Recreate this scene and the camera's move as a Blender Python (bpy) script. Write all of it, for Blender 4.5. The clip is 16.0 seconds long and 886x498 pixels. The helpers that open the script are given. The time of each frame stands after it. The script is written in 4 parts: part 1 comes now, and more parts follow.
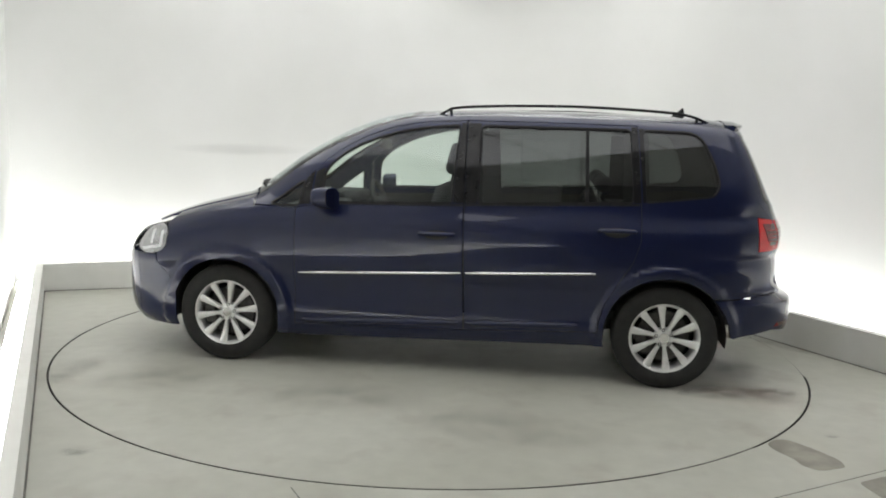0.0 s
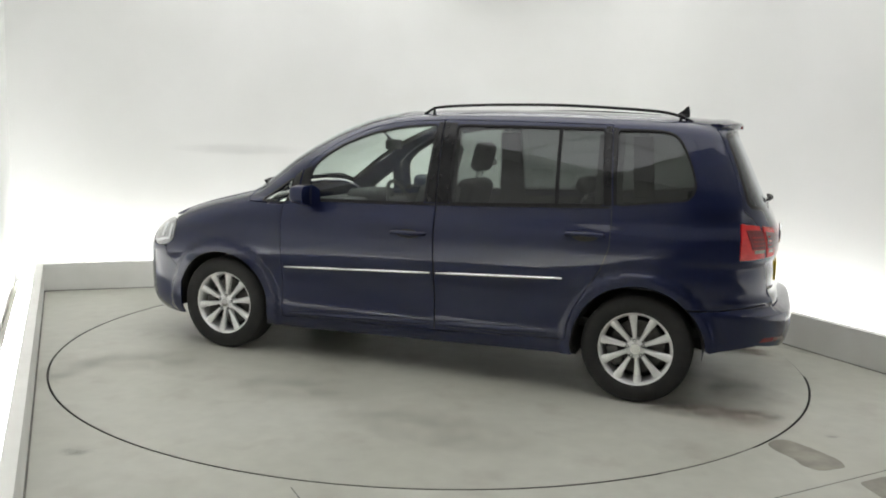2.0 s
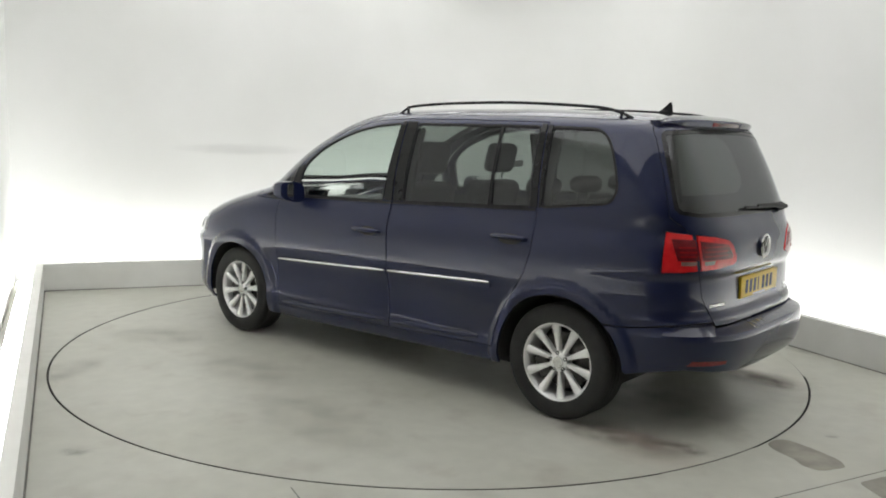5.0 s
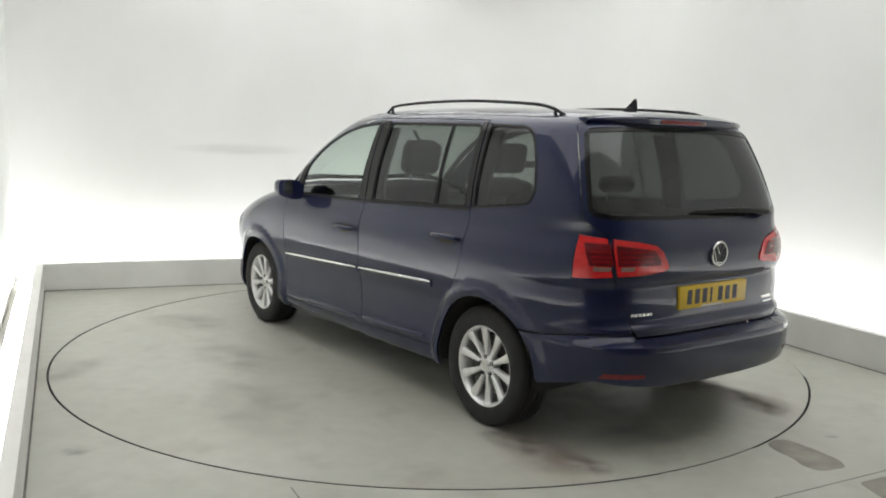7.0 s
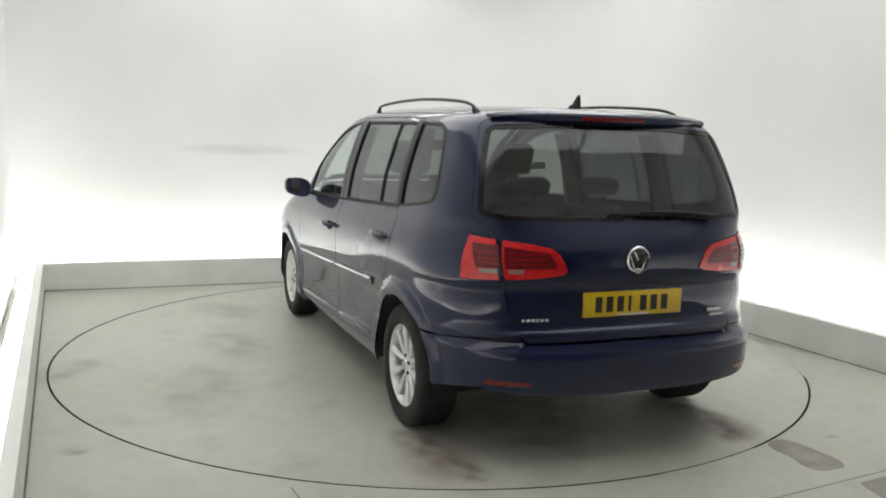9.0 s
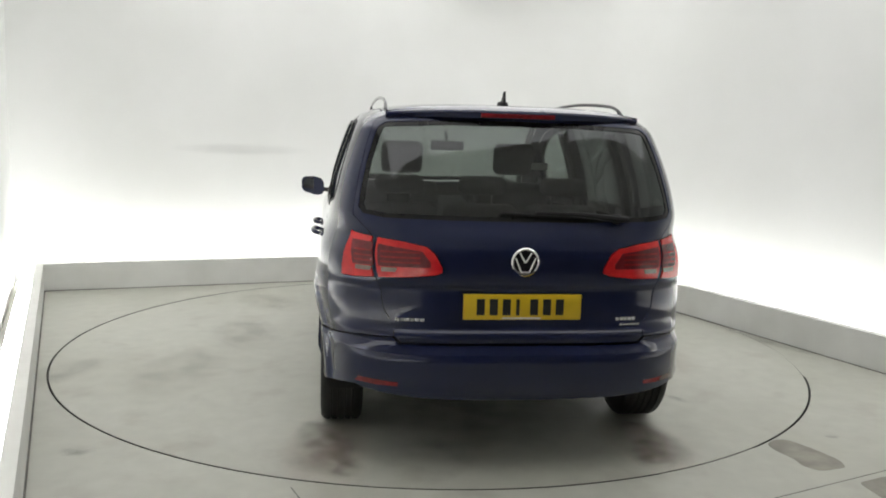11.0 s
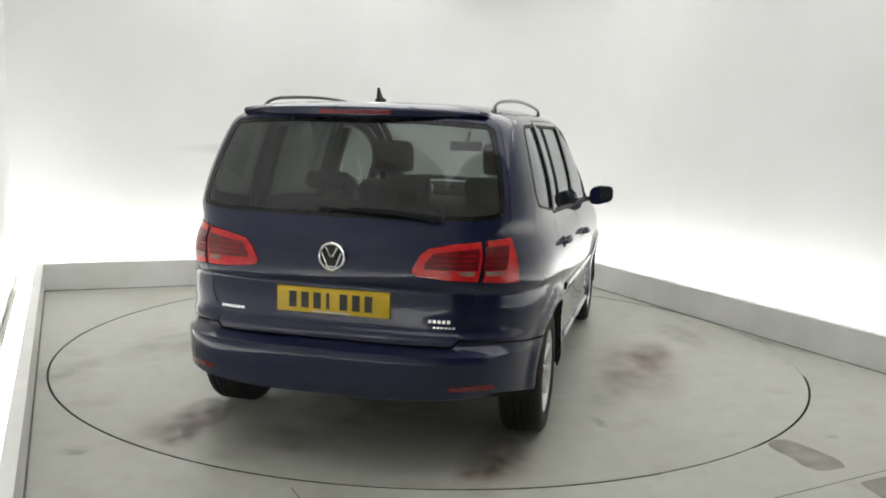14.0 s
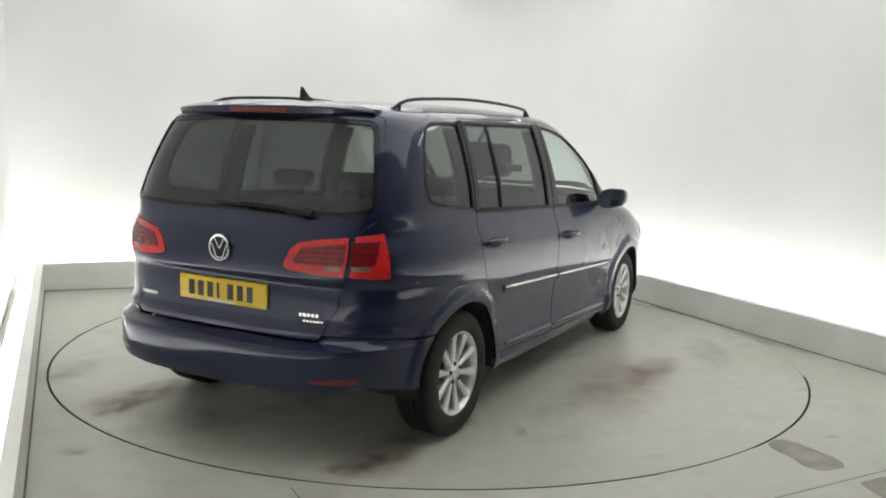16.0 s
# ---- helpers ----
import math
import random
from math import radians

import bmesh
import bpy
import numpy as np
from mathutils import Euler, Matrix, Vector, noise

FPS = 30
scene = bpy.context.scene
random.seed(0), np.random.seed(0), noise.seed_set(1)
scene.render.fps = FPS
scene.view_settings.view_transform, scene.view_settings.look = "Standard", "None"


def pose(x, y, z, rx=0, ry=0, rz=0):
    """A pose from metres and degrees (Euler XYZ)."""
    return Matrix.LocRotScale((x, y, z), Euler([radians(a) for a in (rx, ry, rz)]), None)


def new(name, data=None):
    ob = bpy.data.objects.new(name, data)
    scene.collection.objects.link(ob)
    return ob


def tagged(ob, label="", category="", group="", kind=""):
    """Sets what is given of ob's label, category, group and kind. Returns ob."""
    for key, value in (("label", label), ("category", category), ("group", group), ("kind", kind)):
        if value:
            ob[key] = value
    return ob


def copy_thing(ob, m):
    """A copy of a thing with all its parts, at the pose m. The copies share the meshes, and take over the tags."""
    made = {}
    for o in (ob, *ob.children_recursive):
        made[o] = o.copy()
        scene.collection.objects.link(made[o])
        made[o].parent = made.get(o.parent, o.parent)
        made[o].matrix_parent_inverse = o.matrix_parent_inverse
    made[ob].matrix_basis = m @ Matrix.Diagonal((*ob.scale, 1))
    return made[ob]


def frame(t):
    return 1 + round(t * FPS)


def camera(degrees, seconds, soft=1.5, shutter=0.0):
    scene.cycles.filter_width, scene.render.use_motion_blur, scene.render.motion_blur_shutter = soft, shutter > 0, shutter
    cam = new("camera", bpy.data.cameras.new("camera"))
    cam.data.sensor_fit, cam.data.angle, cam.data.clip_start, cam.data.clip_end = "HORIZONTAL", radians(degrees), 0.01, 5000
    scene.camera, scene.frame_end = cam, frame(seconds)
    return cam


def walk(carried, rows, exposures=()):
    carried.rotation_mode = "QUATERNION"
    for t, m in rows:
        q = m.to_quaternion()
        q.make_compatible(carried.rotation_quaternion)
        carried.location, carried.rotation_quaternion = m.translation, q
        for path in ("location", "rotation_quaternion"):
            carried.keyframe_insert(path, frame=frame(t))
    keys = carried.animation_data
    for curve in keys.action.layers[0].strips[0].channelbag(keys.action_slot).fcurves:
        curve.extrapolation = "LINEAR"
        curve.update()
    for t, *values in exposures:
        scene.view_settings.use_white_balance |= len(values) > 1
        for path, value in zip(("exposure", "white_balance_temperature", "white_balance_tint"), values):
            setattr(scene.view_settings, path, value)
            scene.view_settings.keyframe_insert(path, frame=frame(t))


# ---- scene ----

# ------------------------------------------------------------------ camera
LENS = 55.676
cam = camera(LENS, 16.0, soft=1.9)
EYE = Vector((0.0, -5.7066, 1.4501))
CAM_AXES = Matrix(((0.999565, -0.027576, -0.010503), (-0.006640, 0.136608, -0.990603), (0.028751, 0.990241, 0.136365)))
CAM_POSE = Matrix.LocRotScale(EYE, CAM_AXES.to_quaternion(), None)
walk(cam, [(0.0, CAM_POSE), (16.0, CAM_POSE)])

# ------------------------------------------------------------------ world and light
world = bpy.data.worlds.new("world")
scene.world = world
world.use_nodes = True
world.node_tree.nodes["Background"].inputs[0].default_value = (0.75, 0.8, 0.85, 1)
world.node_tree.nodes["Background"].inputs[1].default_value = 0.05
scene.view_settings.exposure = -0.08

CEIL = 3.25
TUBE_LOW = 12.9     # light strips in the trough behind the kerb
TUBE_HIGH = 5.0    # tubes in the cove under the ceiling
PANEL = 1.33        # ceiling light panels


# ------------------------------------------------------------------ materials
def material(name):
    m = bpy.data.materials.new(name)
    m.use_nodes = True
    return m, m.node_tree.nodes, m.node_tree.links, m.node_tree.nodes["Principled BSDF"]


def noisy(name, c1, c2, scale=8.0, rough=(0.5, 0.6), metal=0.0, bump=0.0, bump_scale=60.0, coat=0.0, coat_rough=0.05, spec=0.5, detail=6.0, low=0.35, high=0.65):
    """Two colours mixed by noise, with varied roughness and fine relief."""
    m, n, l, b = material(name)
    tc = n.new("ShaderNodeTexCoord")
    nz = n.new("ShaderNodeTexNoise")
    nz.inputs["Scale"].default_value, nz.inputs["Detail"].default_value = scale, detail
    l.new(tc.outputs["Object"], nz.inputs["Vector"])
    ramp = n.new("ShaderNodeValToRGB")
    ramp.color_ramp.elements[0].position, ramp.color_ramp.elements[1].position = low, high
    ramp.color_ramp.elements[0].color, ramp.color_ramp.elements[1].color = (*c1, 1), (*c2, 1)
    l.new(nz.outputs["Fac"], ramp.inputs["Fac"])
    l.new(ramp.outputs["Color"], b.inputs["Base Color"])
    mr = n.new("ShaderNodeMapRange")
    mr.inputs["To Min"].default_value, mr.inputs["To Max"].default_value = rough
    l.new(nz.outputs["Fac"], mr.inputs["Value"])
    l.new(mr.outputs["Result"], b.inputs["Roughness"])
    b.inputs["Metallic"].default_value = metal
    b.inputs["Specular IOR Level"].default_value = spec
    b.inputs["Coat Weight"].default_value = coat
    b.inputs["Coat Roughness"].default_value = coat_rough
    if bump:
        nb = n.new("ShaderNodeTexNoise")
        nb.inputs["Scale"].default_value, nb.inputs["Detail"].default_value = bump_scale, 6.0
        l.new(tc.outputs["Object"], nb.inputs["Vector"])
        bp = n.new("ShaderNodeBump")
        bp.inputs["Strength"].default_value, bp.inputs["Distance"].default_value = bump, 0.002
        l.new(nb.outputs["Fac"], bp.inputs["Height"])
        l.new(bp.outputs["Normal"], b.inputs["Normal"])
    return m


def glow(name, colour, strength):
    m, n, l, b = material(name)
    b.inputs["Base Color"].default_value = (0.8, 0.8, 0.8, 1)
    b.inputs["Emission Color"].default_value = (*colour, 1)
    b.inputs["Emission Strength"].default_value = strength
    return m


def pane(name, tint, rough=0.0, dust_haze=0.0):
    """Thin glass: a tinted view through it and a mirror that grows towards grazing angles."""
    m, n, l, b = material(name)
    n.remove(b)
    tr, gl, mix, lw = n.new("ShaderNodeBsdfTransparent"), n.new("ShaderNodeBsdfGlossy"), n.new("ShaderNodeMixShader"), n.new("ShaderNodeLayerWeight")
    tr.inputs["Color"].default_value = (*tint, 1)
    gl.inputs["Roughness"].default_value = rough
    gl.inputs["Color"].default_value = (0.95, 0.97, 1.0, 1)
    lw.inputs["Blend"].default_value = 0.5
    pw, mr = n.new("ShaderNodeMath"), n.new("ShaderNodeMapRange")
    pw.operation, pw.inputs[1].default_value = "POWER", 4.5
    mr.inputs["To Min"].default_value, mr.inputs["To Max"].default_value = 0.055, 0.92
    l.new(lw.outputs["Facing"], pw.inputs[0])
    l.new(pw.outputs[0], mr.inputs["Value"])
    l.new(mr.outputs[0], mix.inputs[0])
    l.new(tr.outputs[0], mix.inputs[1])
    l.new(gl.outputs[0], mix.inputs[2])
    if dust_haze:                                                # pale film: dust, plus the room's reflection put in as haze
        df, m2 = n.new("ShaderNodeBsdfDiffuse"), n.new("ShaderNodeMixShader")
        df.inputs["Color"].default_value = (0.55, 0.55, 0.5, 1)
        nz, tc, dr = n.new("ShaderNodeTexNoise"), n.new("ShaderNodeTexCoord"), n.new("ShaderNodeMapRange")
        nz.inputs["Scale"].default_value, nz.inputs["Detail"].default_value = 3.0, 6.0
        dr.inputs["To Min"].default_value, dr.inputs["To Max"].default_value = dust_haze * 0.5, dust_haze * 1.5
        l.new(tc.outputs["Object"], nz.inputs["Vector"])
        l.new(nz.outputs["Fac"], dr.inputs["Value"])
        l.new(dr.outputs[0], m2.inputs[0])
        l.new(mix.outputs[0], m2.inputs[1])
        l.new(df.outputs[0], m2.inputs[2])
        l.new(m2.outputs[0], n["Material Output"].inputs["Surface"])
        return m
    l.new(mix.outputs[0], n["Material Output"].inputs["Surface"])
    return m


def floor_paint(name, dirt, seed):
    """Worn grey floor paint with cloudy dirt, scuffs and a dull gloss."""
    m, n, l, b = material(name)
    tc = n.new("ShaderNodeTexCoord")
    mp = n.new("ShaderNodeMapping")
    mp.inputs["Location"].default_value = (seed, seed * 0.7, 0)
    l.new(tc.outputs["Object"], mp.inputs["Vector"])
    big, fine, streak = (n.new("ShaderNodeTexNoise") for _ in range(3))
    for nd, s, d in ((big, 0.9, 5.0), (fine, 9.0, 8.0), (streak, 3.2, 6.0)):
        nd.inputs["Scale"].default_value, nd.inputs["Detail"].default_value = s, d
        l.new(mp.outputs[0], nd.inputs["Vector"])
    ramp = n.new("ShaderNodeValToRGB")
    ramp.color_ramp.elements[0].position, ramp.color_ramp.elements[1].position = 0.32, 0.66
    ramp.color_ramp.elements[0].color, ramp.color_ramp.elements[1].color = (0.435, 0.437, 0.375, 1), (0.50, 0.502, 0.445, 1)
    l.new(big.outputs["Fac"], ramp.inputs["Fac"])
    r2 = n.new("ShaderNodeValToRGB")
    r2.color_ramp.elements[0].position, r2.color_ramp.elements[1].position = 0.56, 0.78
    r2.color_ramp.elements[0].color, r2.color_ramp.elements[1].color = (0, 0, 0, 1), (dirt, dirt, dirt, 1)
    l.new(streak.outputs["Fac"], r2.inputs["Fac"])
    mx = n.new("ShaderNodeMixRGB")
    mx.inputs[2].default_value = (0.27, 0.235, 0.2, 1)
    l.new(r2.outputs["Color"], mx.inputs[0])
    l.new(ramp.outputs["Color"], mx.inputs[1])
    m2 = n.new("ShaderNodeMixRGB")
    m2.blend_type, m2.inputs[0].default_value = "OVERLAY", 0.12
    l.new(mx.outputs[0], m2.inputs[1])
    l.new(fine.outputs["Fac"], m2.inputs[2])
    l.new(m2.outputs[0], b.inputs["Base Color"])
    mr = n.new("ShaderNodeMapRange")
    mr.inputs["To Min"].default_value, mr.inputs["To Max"].default_value = 0.28, 0.55
    l.new(big.outputs["Fac"], mr.inputs["Value"])
    l.new(mr.outputs[0], b.inputs["Roughness"])
    bp = n.new("ShaderNodeBump")
    bp.inputs["Strength"].default_value, bp.inputs["Distance"].default_value = 0.15, 0.003
    l.new(fine.outputs["Fac"], bp.inputs["Height"])
    l.new(bp.outputs[0], b.inputs["Normal"])
    return m


def stain(name, colour, amount, scale, low, high):
    """A thin film of dirt: patchy colour that thins out to nothing at its rim."""
    m, n, l, b = material(name)
    tc = n.new("ShaderNodeTexCoord")
    nz = n.new("ShaderNodeTexNoise")
    nz.inputs["Scale"].default_value, nz.inputs["Detail"].default_value = scale, 6.0
    l.new(tc.outputs["Object"], nz.inputs["Vector"])
    gr = n.new("ShaderNodeTexGradient")
    gr.gradient_type = "SPHERICAL"
    mp = n.new("ShaderNodeMapping")
    mp.inputs["Location"].default_value, mp.inputs["Scale"].default_value = (-1, -1, 0), (2, 2, 0)
    l.new(tc.outputs["Generated"], mp.inputs["Vector"])
    l.new(mp.outputs[0], gr.inputs["Vector"])
    mul = n.new("ShaderNodeMath")
    mul.operation = "MULTIPLY"
    mr = n.new("ShaderNodeMapRange")
    mr.inputs["From Min"].default_value, mr.inputs["From Max"].default_value = low, high
    l.new(nz.outputs["Fac"], mr.inputs["Value"])
    edge = n.new("ShaderNodeMapRange")
    edge.interpolation_type = "SMOOTHSTEP"
    edge.inputs["From Max"].default_value = 0.75
    l.new(gr.outputs["Fac"], edge.inputs["Value"])
    l.new(mr.outputs[0], mul.inputs[0])
    l.new(edge.outputs[0], mul.inputs[1])
    m2 = n.new("ShaderNodeMath")
    m2.operation, m2.inputs[1].default_value = "MULTIPLY", amount
    l.new(mul.outputs[0], m2.inputs[0])
    l.new(m2.outputs[0], b.inputs["Alpha"])
    b.inputs["Base Color"].default_value = (*colour, 1)
    b.inputs["Roughness"].default_value = 0.6
    return m


def car_paint():
    m, n, l, b = material("navy_metallic_paint")
    tc = n.new("ShaderNodeTexCoord")
    fl = n.new("ShaderNodeTexNoise")
    fl.inputs["Scale"].default_value, fl.inputs["Detail"].default_value = 1400.0, 1.0
    l.new(tc.outputs["Object"], fl.inputs["Vector"])
    dust_haze = n.new("ShaderNodeTexNoise")
    dust_haze.inputs["Scale"].default_value, dust_haze.inputs["Detail"].default_value = 5.0, 6.0
    l.new(tc.outputs["Object"], dust_haze.inputs["Vector"])
    ramp = n.new("ShaderNodeValToRGB")
    ramp.color_ramp.elements[0].color, ramp.color_ramp.elements[1].color = (0.0055, 0.0093, 0.037, 1), (0.0095, 0.0142, 0.052, 1)
    l.new(fl.outputs["Fac"], ramp.inputs["Fac"])
    l.new(ramp.outputs["Color"], b.inputs["Base Color"])
    b.inputs["Metallic"].default_value = 0.25
    mr = n.new("ShaderNodeMapRange")
    mr.inputs["To Min"].default_value, mr.inputs["To Max"].default_value = 0.38, 0.5
    l.new(dust_haze.outputs["Fac"], mr.inputs["Value"])
    l.new(mr.outputs[0], b.inputs["Roughness"])
    b.inputs["Specular IOR Level"].default_value = 0.08
    b.inputs["Coat Weight"].default_value = 1.0
    b.inputs["Coat Roughness"].default_value = 0.03
    return m


PAINT = car_paint()
WALL = noisy("white_wall_paint", (0.76, 0.765, 0.745), (0.81, 0.815, 0.80), 0.8, (0.55, 0.7), bump=0.05, bump_scale=30)
KERB = noisy("white_scuffed_paint", (0.70, 0.70, 0.665), (0.79, 0.79, 0.76), 2.5, (0.4, 0.6), bump=0.1)
# unseen wall added behind the camera, dark to darken the car's reflections
UNSEEN_WALL = noisy("grey_painted_wall", (0.085, 0.085, 0.087), (0.11, 0.11, 0.11), 1.2, (0.6, 0.8), bump=0.1)
CEILING = noisy("white_ceiling_paint", (0.74, 0.74, 0.73), (0.80, 0.80, 0.79), 1.0, (0.6, 0.8))
FLOOR = floor_paint("grey_floor_paint", 0.35, 3.1)
DISC = floor_paint("grey_turntable_paint", 0.45, 7.7)
JOINT = noisy("dirty_joint", (0.10, 0.10, 0.09), (0.20, 0.195, 0.175), 6, (0.8, 0.9))
GAP = noisy("gap_shade", (0.015, 0.015, 0.014), (0.03, 0.03, 0.028), 20, (0.8, 0.9))
TUBE = glow("strip_diffuser", (1.0, 1.0, 0.985), TUBE_LOW)
TUBE_TOP = glow("cove_tube", (1.0, 0.995, 0.98), TUBE_HIGH)
LIGHT_PANEL = glow("light_diffuser", (1.0, 0.995, 0.99), PANEL)
BLACK = noisy("black_plastic", (0.012, 0.012, 0.013), (0.02, 0.02, 0.021), 30, (0.4, 0.55), bump=0.1, bump_scale=400, spec=0.15)
GLOSS_BLACK = noisy("gloss_black_trim", (0.008, 0.008, 0.009), (0.012, 0.012, 0.013), 20, (0.1, 0.16), coat=0.15, spec=0.25)
RUBBER = noisy("tyre_rubber", (0.010, 0.010, 0.010), (0.020, 0.0195, 0.018), 14, (0.7, 0.85), bump=0.2, bump_scale=180)
ALLOY = noisy("silver_alloy", (0.76, 0.76, 0.755), (0.84, 0.84, 0.83), 20, (0.3, 0.4), metal=0.55, coat=0.4)
CHROME = noisy("chrome", (0.80, 0.80, 0.80), (0.86, 0.86, 0.86), 15, (0.06, 0.12), metal=1.0)
STEEL = noisy("brake_steel", (0.07, 0.068, 0.065), (0.12, 0.115, 0.11), 30, (0.35, 0.5), metal=0.9)
UNDER = noisy("underbody_black", (0.010, 0.010, 0.010), (0.02, 0.019, 0.018), 12, (0.8, 0.9))
CABIN = noisy("dark_grey_trim", (0.022, 0.022, 0.024), (0.035, 0.035, 0.037), 18, (0.6, 0.8), bump=0.2, bump_scale=300)
CLOTH = noisy("charcoal_seat_cloth", (0.020, 0.021, 0.024), (0.042, 0.043, 0.047), 40, (0.85, 0.95), bump=0.3, bump_scale=500)
LINING = noisy("pale_headlining", (0.42, 0.41, 0.38), (0.48, 0.47, 0.44), 30, (0.85, 0.95))
GLASS = pane("clear_glass", (0.80, 0.87, 0.83))
DARK_GLASS = pane("privacy_glass", (0.25, 0.275, 0.265), dust_haze=0.015)
REAR_GLASS = pane("rear_privacy_glass", (0.18, 0.20, 0.19), dust_haze=0.03)
YELLOW = noisy("yellow_plate", (0.66, 0.44, 0.015), (0.72, 0.49, 0.02), 12, (0.3, 0.4))
INK = noisy("black_lettering", (0.012, 0.012, 0.012), (0.018, 0.018, 0.018), 30, (0.35, 0.45))
SILVER = noisy("silver_lettering", (0.68, 0.68, 0.69), (0.76, 0.76, 0.77), 25, (0.15, 0.22), metal=0.9)
RED_LENS = noisy("red_lens", (0.24, 0.004, 0.008), (0.32, 0.007, 0.011), 30, (0.12, 0.2), coat=0.5, coat_rough=0.02)
BRIGHT_RED = noisy("bright_red_lens", (0.58, 0.010, 0.015), (0.68, 0.018, 0.020), 30, (0.12, 0.2), coat=0.5, coat_rough=0.02)
DEEP_RED = noisy("deep_red_lens", (0.12, 0.005, 0.009), (0.18, 0.008, 0.014), 40, (0.12, 0.2), coat=0.5, coat_rough=0.02)
CLEAR_LENS = noisy("pale_lens", (0.24, 0.12, 0.10), (0.34, 0.20, 0.17), 14, (0.08, 0.14), coat=1.0)
LAMP_CHROME = noisy("headlamp_reflector", (0.70, 0.71, 0.73), (0.85, 0.86, 0.88), 25, (0.06, 0.15), metal=1.0)
LAMP_BOWL = noisy("headlamp_bowl", (0.42, 0.425, 0.43), (0.54, 0.545, 0.55), 25, (0.15, 0.25), metal=0.7, coat=1.0)
PALE_FRAME = noisy("white_lamp_frame", (0.70, 0.70, 0.69), (0.78, 0.78, 0.77), 6, (0.4, 0.5))
PALE = noisy("pale_grey", (0.62, 0.62, 0.60), (0.7, 0.7, 0.68), 25, (0.5, 0.6))


# ------------------------------------------------------------------ mesh helpers
def skin_normals(me):
    """Shades a body panel by the true normals of the skin that it is cut from; turned-in rims keep their own."""
    skin = np.zeros(len(me.vertices) * 3)
    me.attributes["skin_normal"].data.foreach_get("vector", skin)
    skin = skin.reshape(-1, 3)
    rim = np.zeros(len(me.polygons), dtype=np.int32)
    me.attributes["rim"].data.foreach_get("value", rim)
    out = [None] * len(me.loops)
    for p in me.polygons:
        f = p.normal
        for i in p.loop_indices:
            q = Vector(skin[me.loops[i].vertex_index])
            d = q.dot(f)
            if rim[p.index] or abs(d) < 0.35:
                q = f
            elif d < 0:
                q = -q
            out[i] = tuple(q)
    me.attributes.remove(me.attributes["skin_normal"])
    me.normals_split_custom_set(out)


def part(name, bm, mat, parent=None, label="", smooth=False):
    me = bpy.data.meshes.new(name)
    bm.to_mesh(me)
    bm.free()
    me.materials.append(mat)
    if smooth:
        me.polygons.foreach_set("use_smooth", [True] * len(me.polygons))
        me.set_sharp_from_angle(angle=radians(38))
    if "skin_normal" in me.attributes:
        if mat is PAINT and name != "rear_bumper":
            skin_normals(me)
        else:
            me.attributes.remove(me.attributes["skin_normal"])
    ob = new(name, me)
    ob.parent = parent
    if label:
        tagged(ob, label)
    return ob


def add_box(bm, x0, x1, y0, y1, z0, z1, bevel=0.0, m=None, seg=2):
    r = bmesh.ops.create_cube(bm, size=1.0)
    vs = r["verts"]
    bmesh.ops.transform(bm, verts=vs, matrix=Matrix.LocRotScale(((x0 + x1) / 2, (y0 + y1) / 2, (z0 + z1) / 2), None, (x1 - x0, y1 - y0, z1 - z0)))
    if bevel:
        es = list({e for v in vs for e in v.link_edges})
        out = bmesh.ops.bevel(bm, geom=es, offset=bevel, segments=seg, affect="EDGES", profile=0.5)
        vs = list({v for f in out["faces"] for v in f.verts} | {v for v in vs if v.is_valid})
    if m is not None:
        bmesh.ops.transform(bm, verts=[v for v in vs if v.is_valid], matrix=m)
    return bm


def box(x0, x1, y0, y1, z0, z1, bevel=0.0, m=None, seg=2):
    return add_box(bmesh.new(), x0, x1, y0, y1, z0, z1, bevel, m, seg)


def prism(points, z0, z1):
    """An upright block over a plan outline."""
    bm = bmesh.new()
    lo = [bm.verts.new((x, y, z0)) for x, y in points]
    hi = [bm.verts.new((x, y, z1)) for x, y in points]
    n = len(points)
    bm.faces.new(lo[::-1])
    bm.faces.new(hi)
    for i in range(n):
        bm.faces.new((lo[i], lo[(i + 1) % n], hi[(i + 1) % n], hi[i]))
    bmesh.ops.recalc_face_normals(bm, faces=bm.faces)
    return bm


def tube(points, radius, sides=8, closed=False, squash=1.0):
    """A round bar along a line of points."""
    bm = bmesh.new()
    pts = [Vector(p) for p in points]
    rings = []
    n = len(pts)
    for i, p in enumerate(pts):
        a = pts[(i - 1) % n] if closed or i else p
        b = pts[(i + 1) % n] if closed or i < n - 1 else p
        q = (b - a).to_track_quat("Z", "Y")
        r = radius[i] if isinstance(radius, (list, tuple)) else radius
        rings.append([bm.verts.new(p + q @ Vector((math.cos(t) * r, math.sin(t) * r * squash, 0))) for t in (2 * math.pi * k / sides for k in range(sides))])
    for i in range(n if closed else n - 1):
        A, B = rings[i], rings[(i + 1) % n]
        for k in range(sides):
            bm.faces.new((A[k], A[(k + 1) % sides], B[(k + 1) % sides], B[k]))
    if not closed:
        bm.faces.new(rings[0][::-1])
        bm.faces.new(rings[-1])
    bmesh.ops.recalc_face_normals(bm, faces=bm.faces)
    return bm


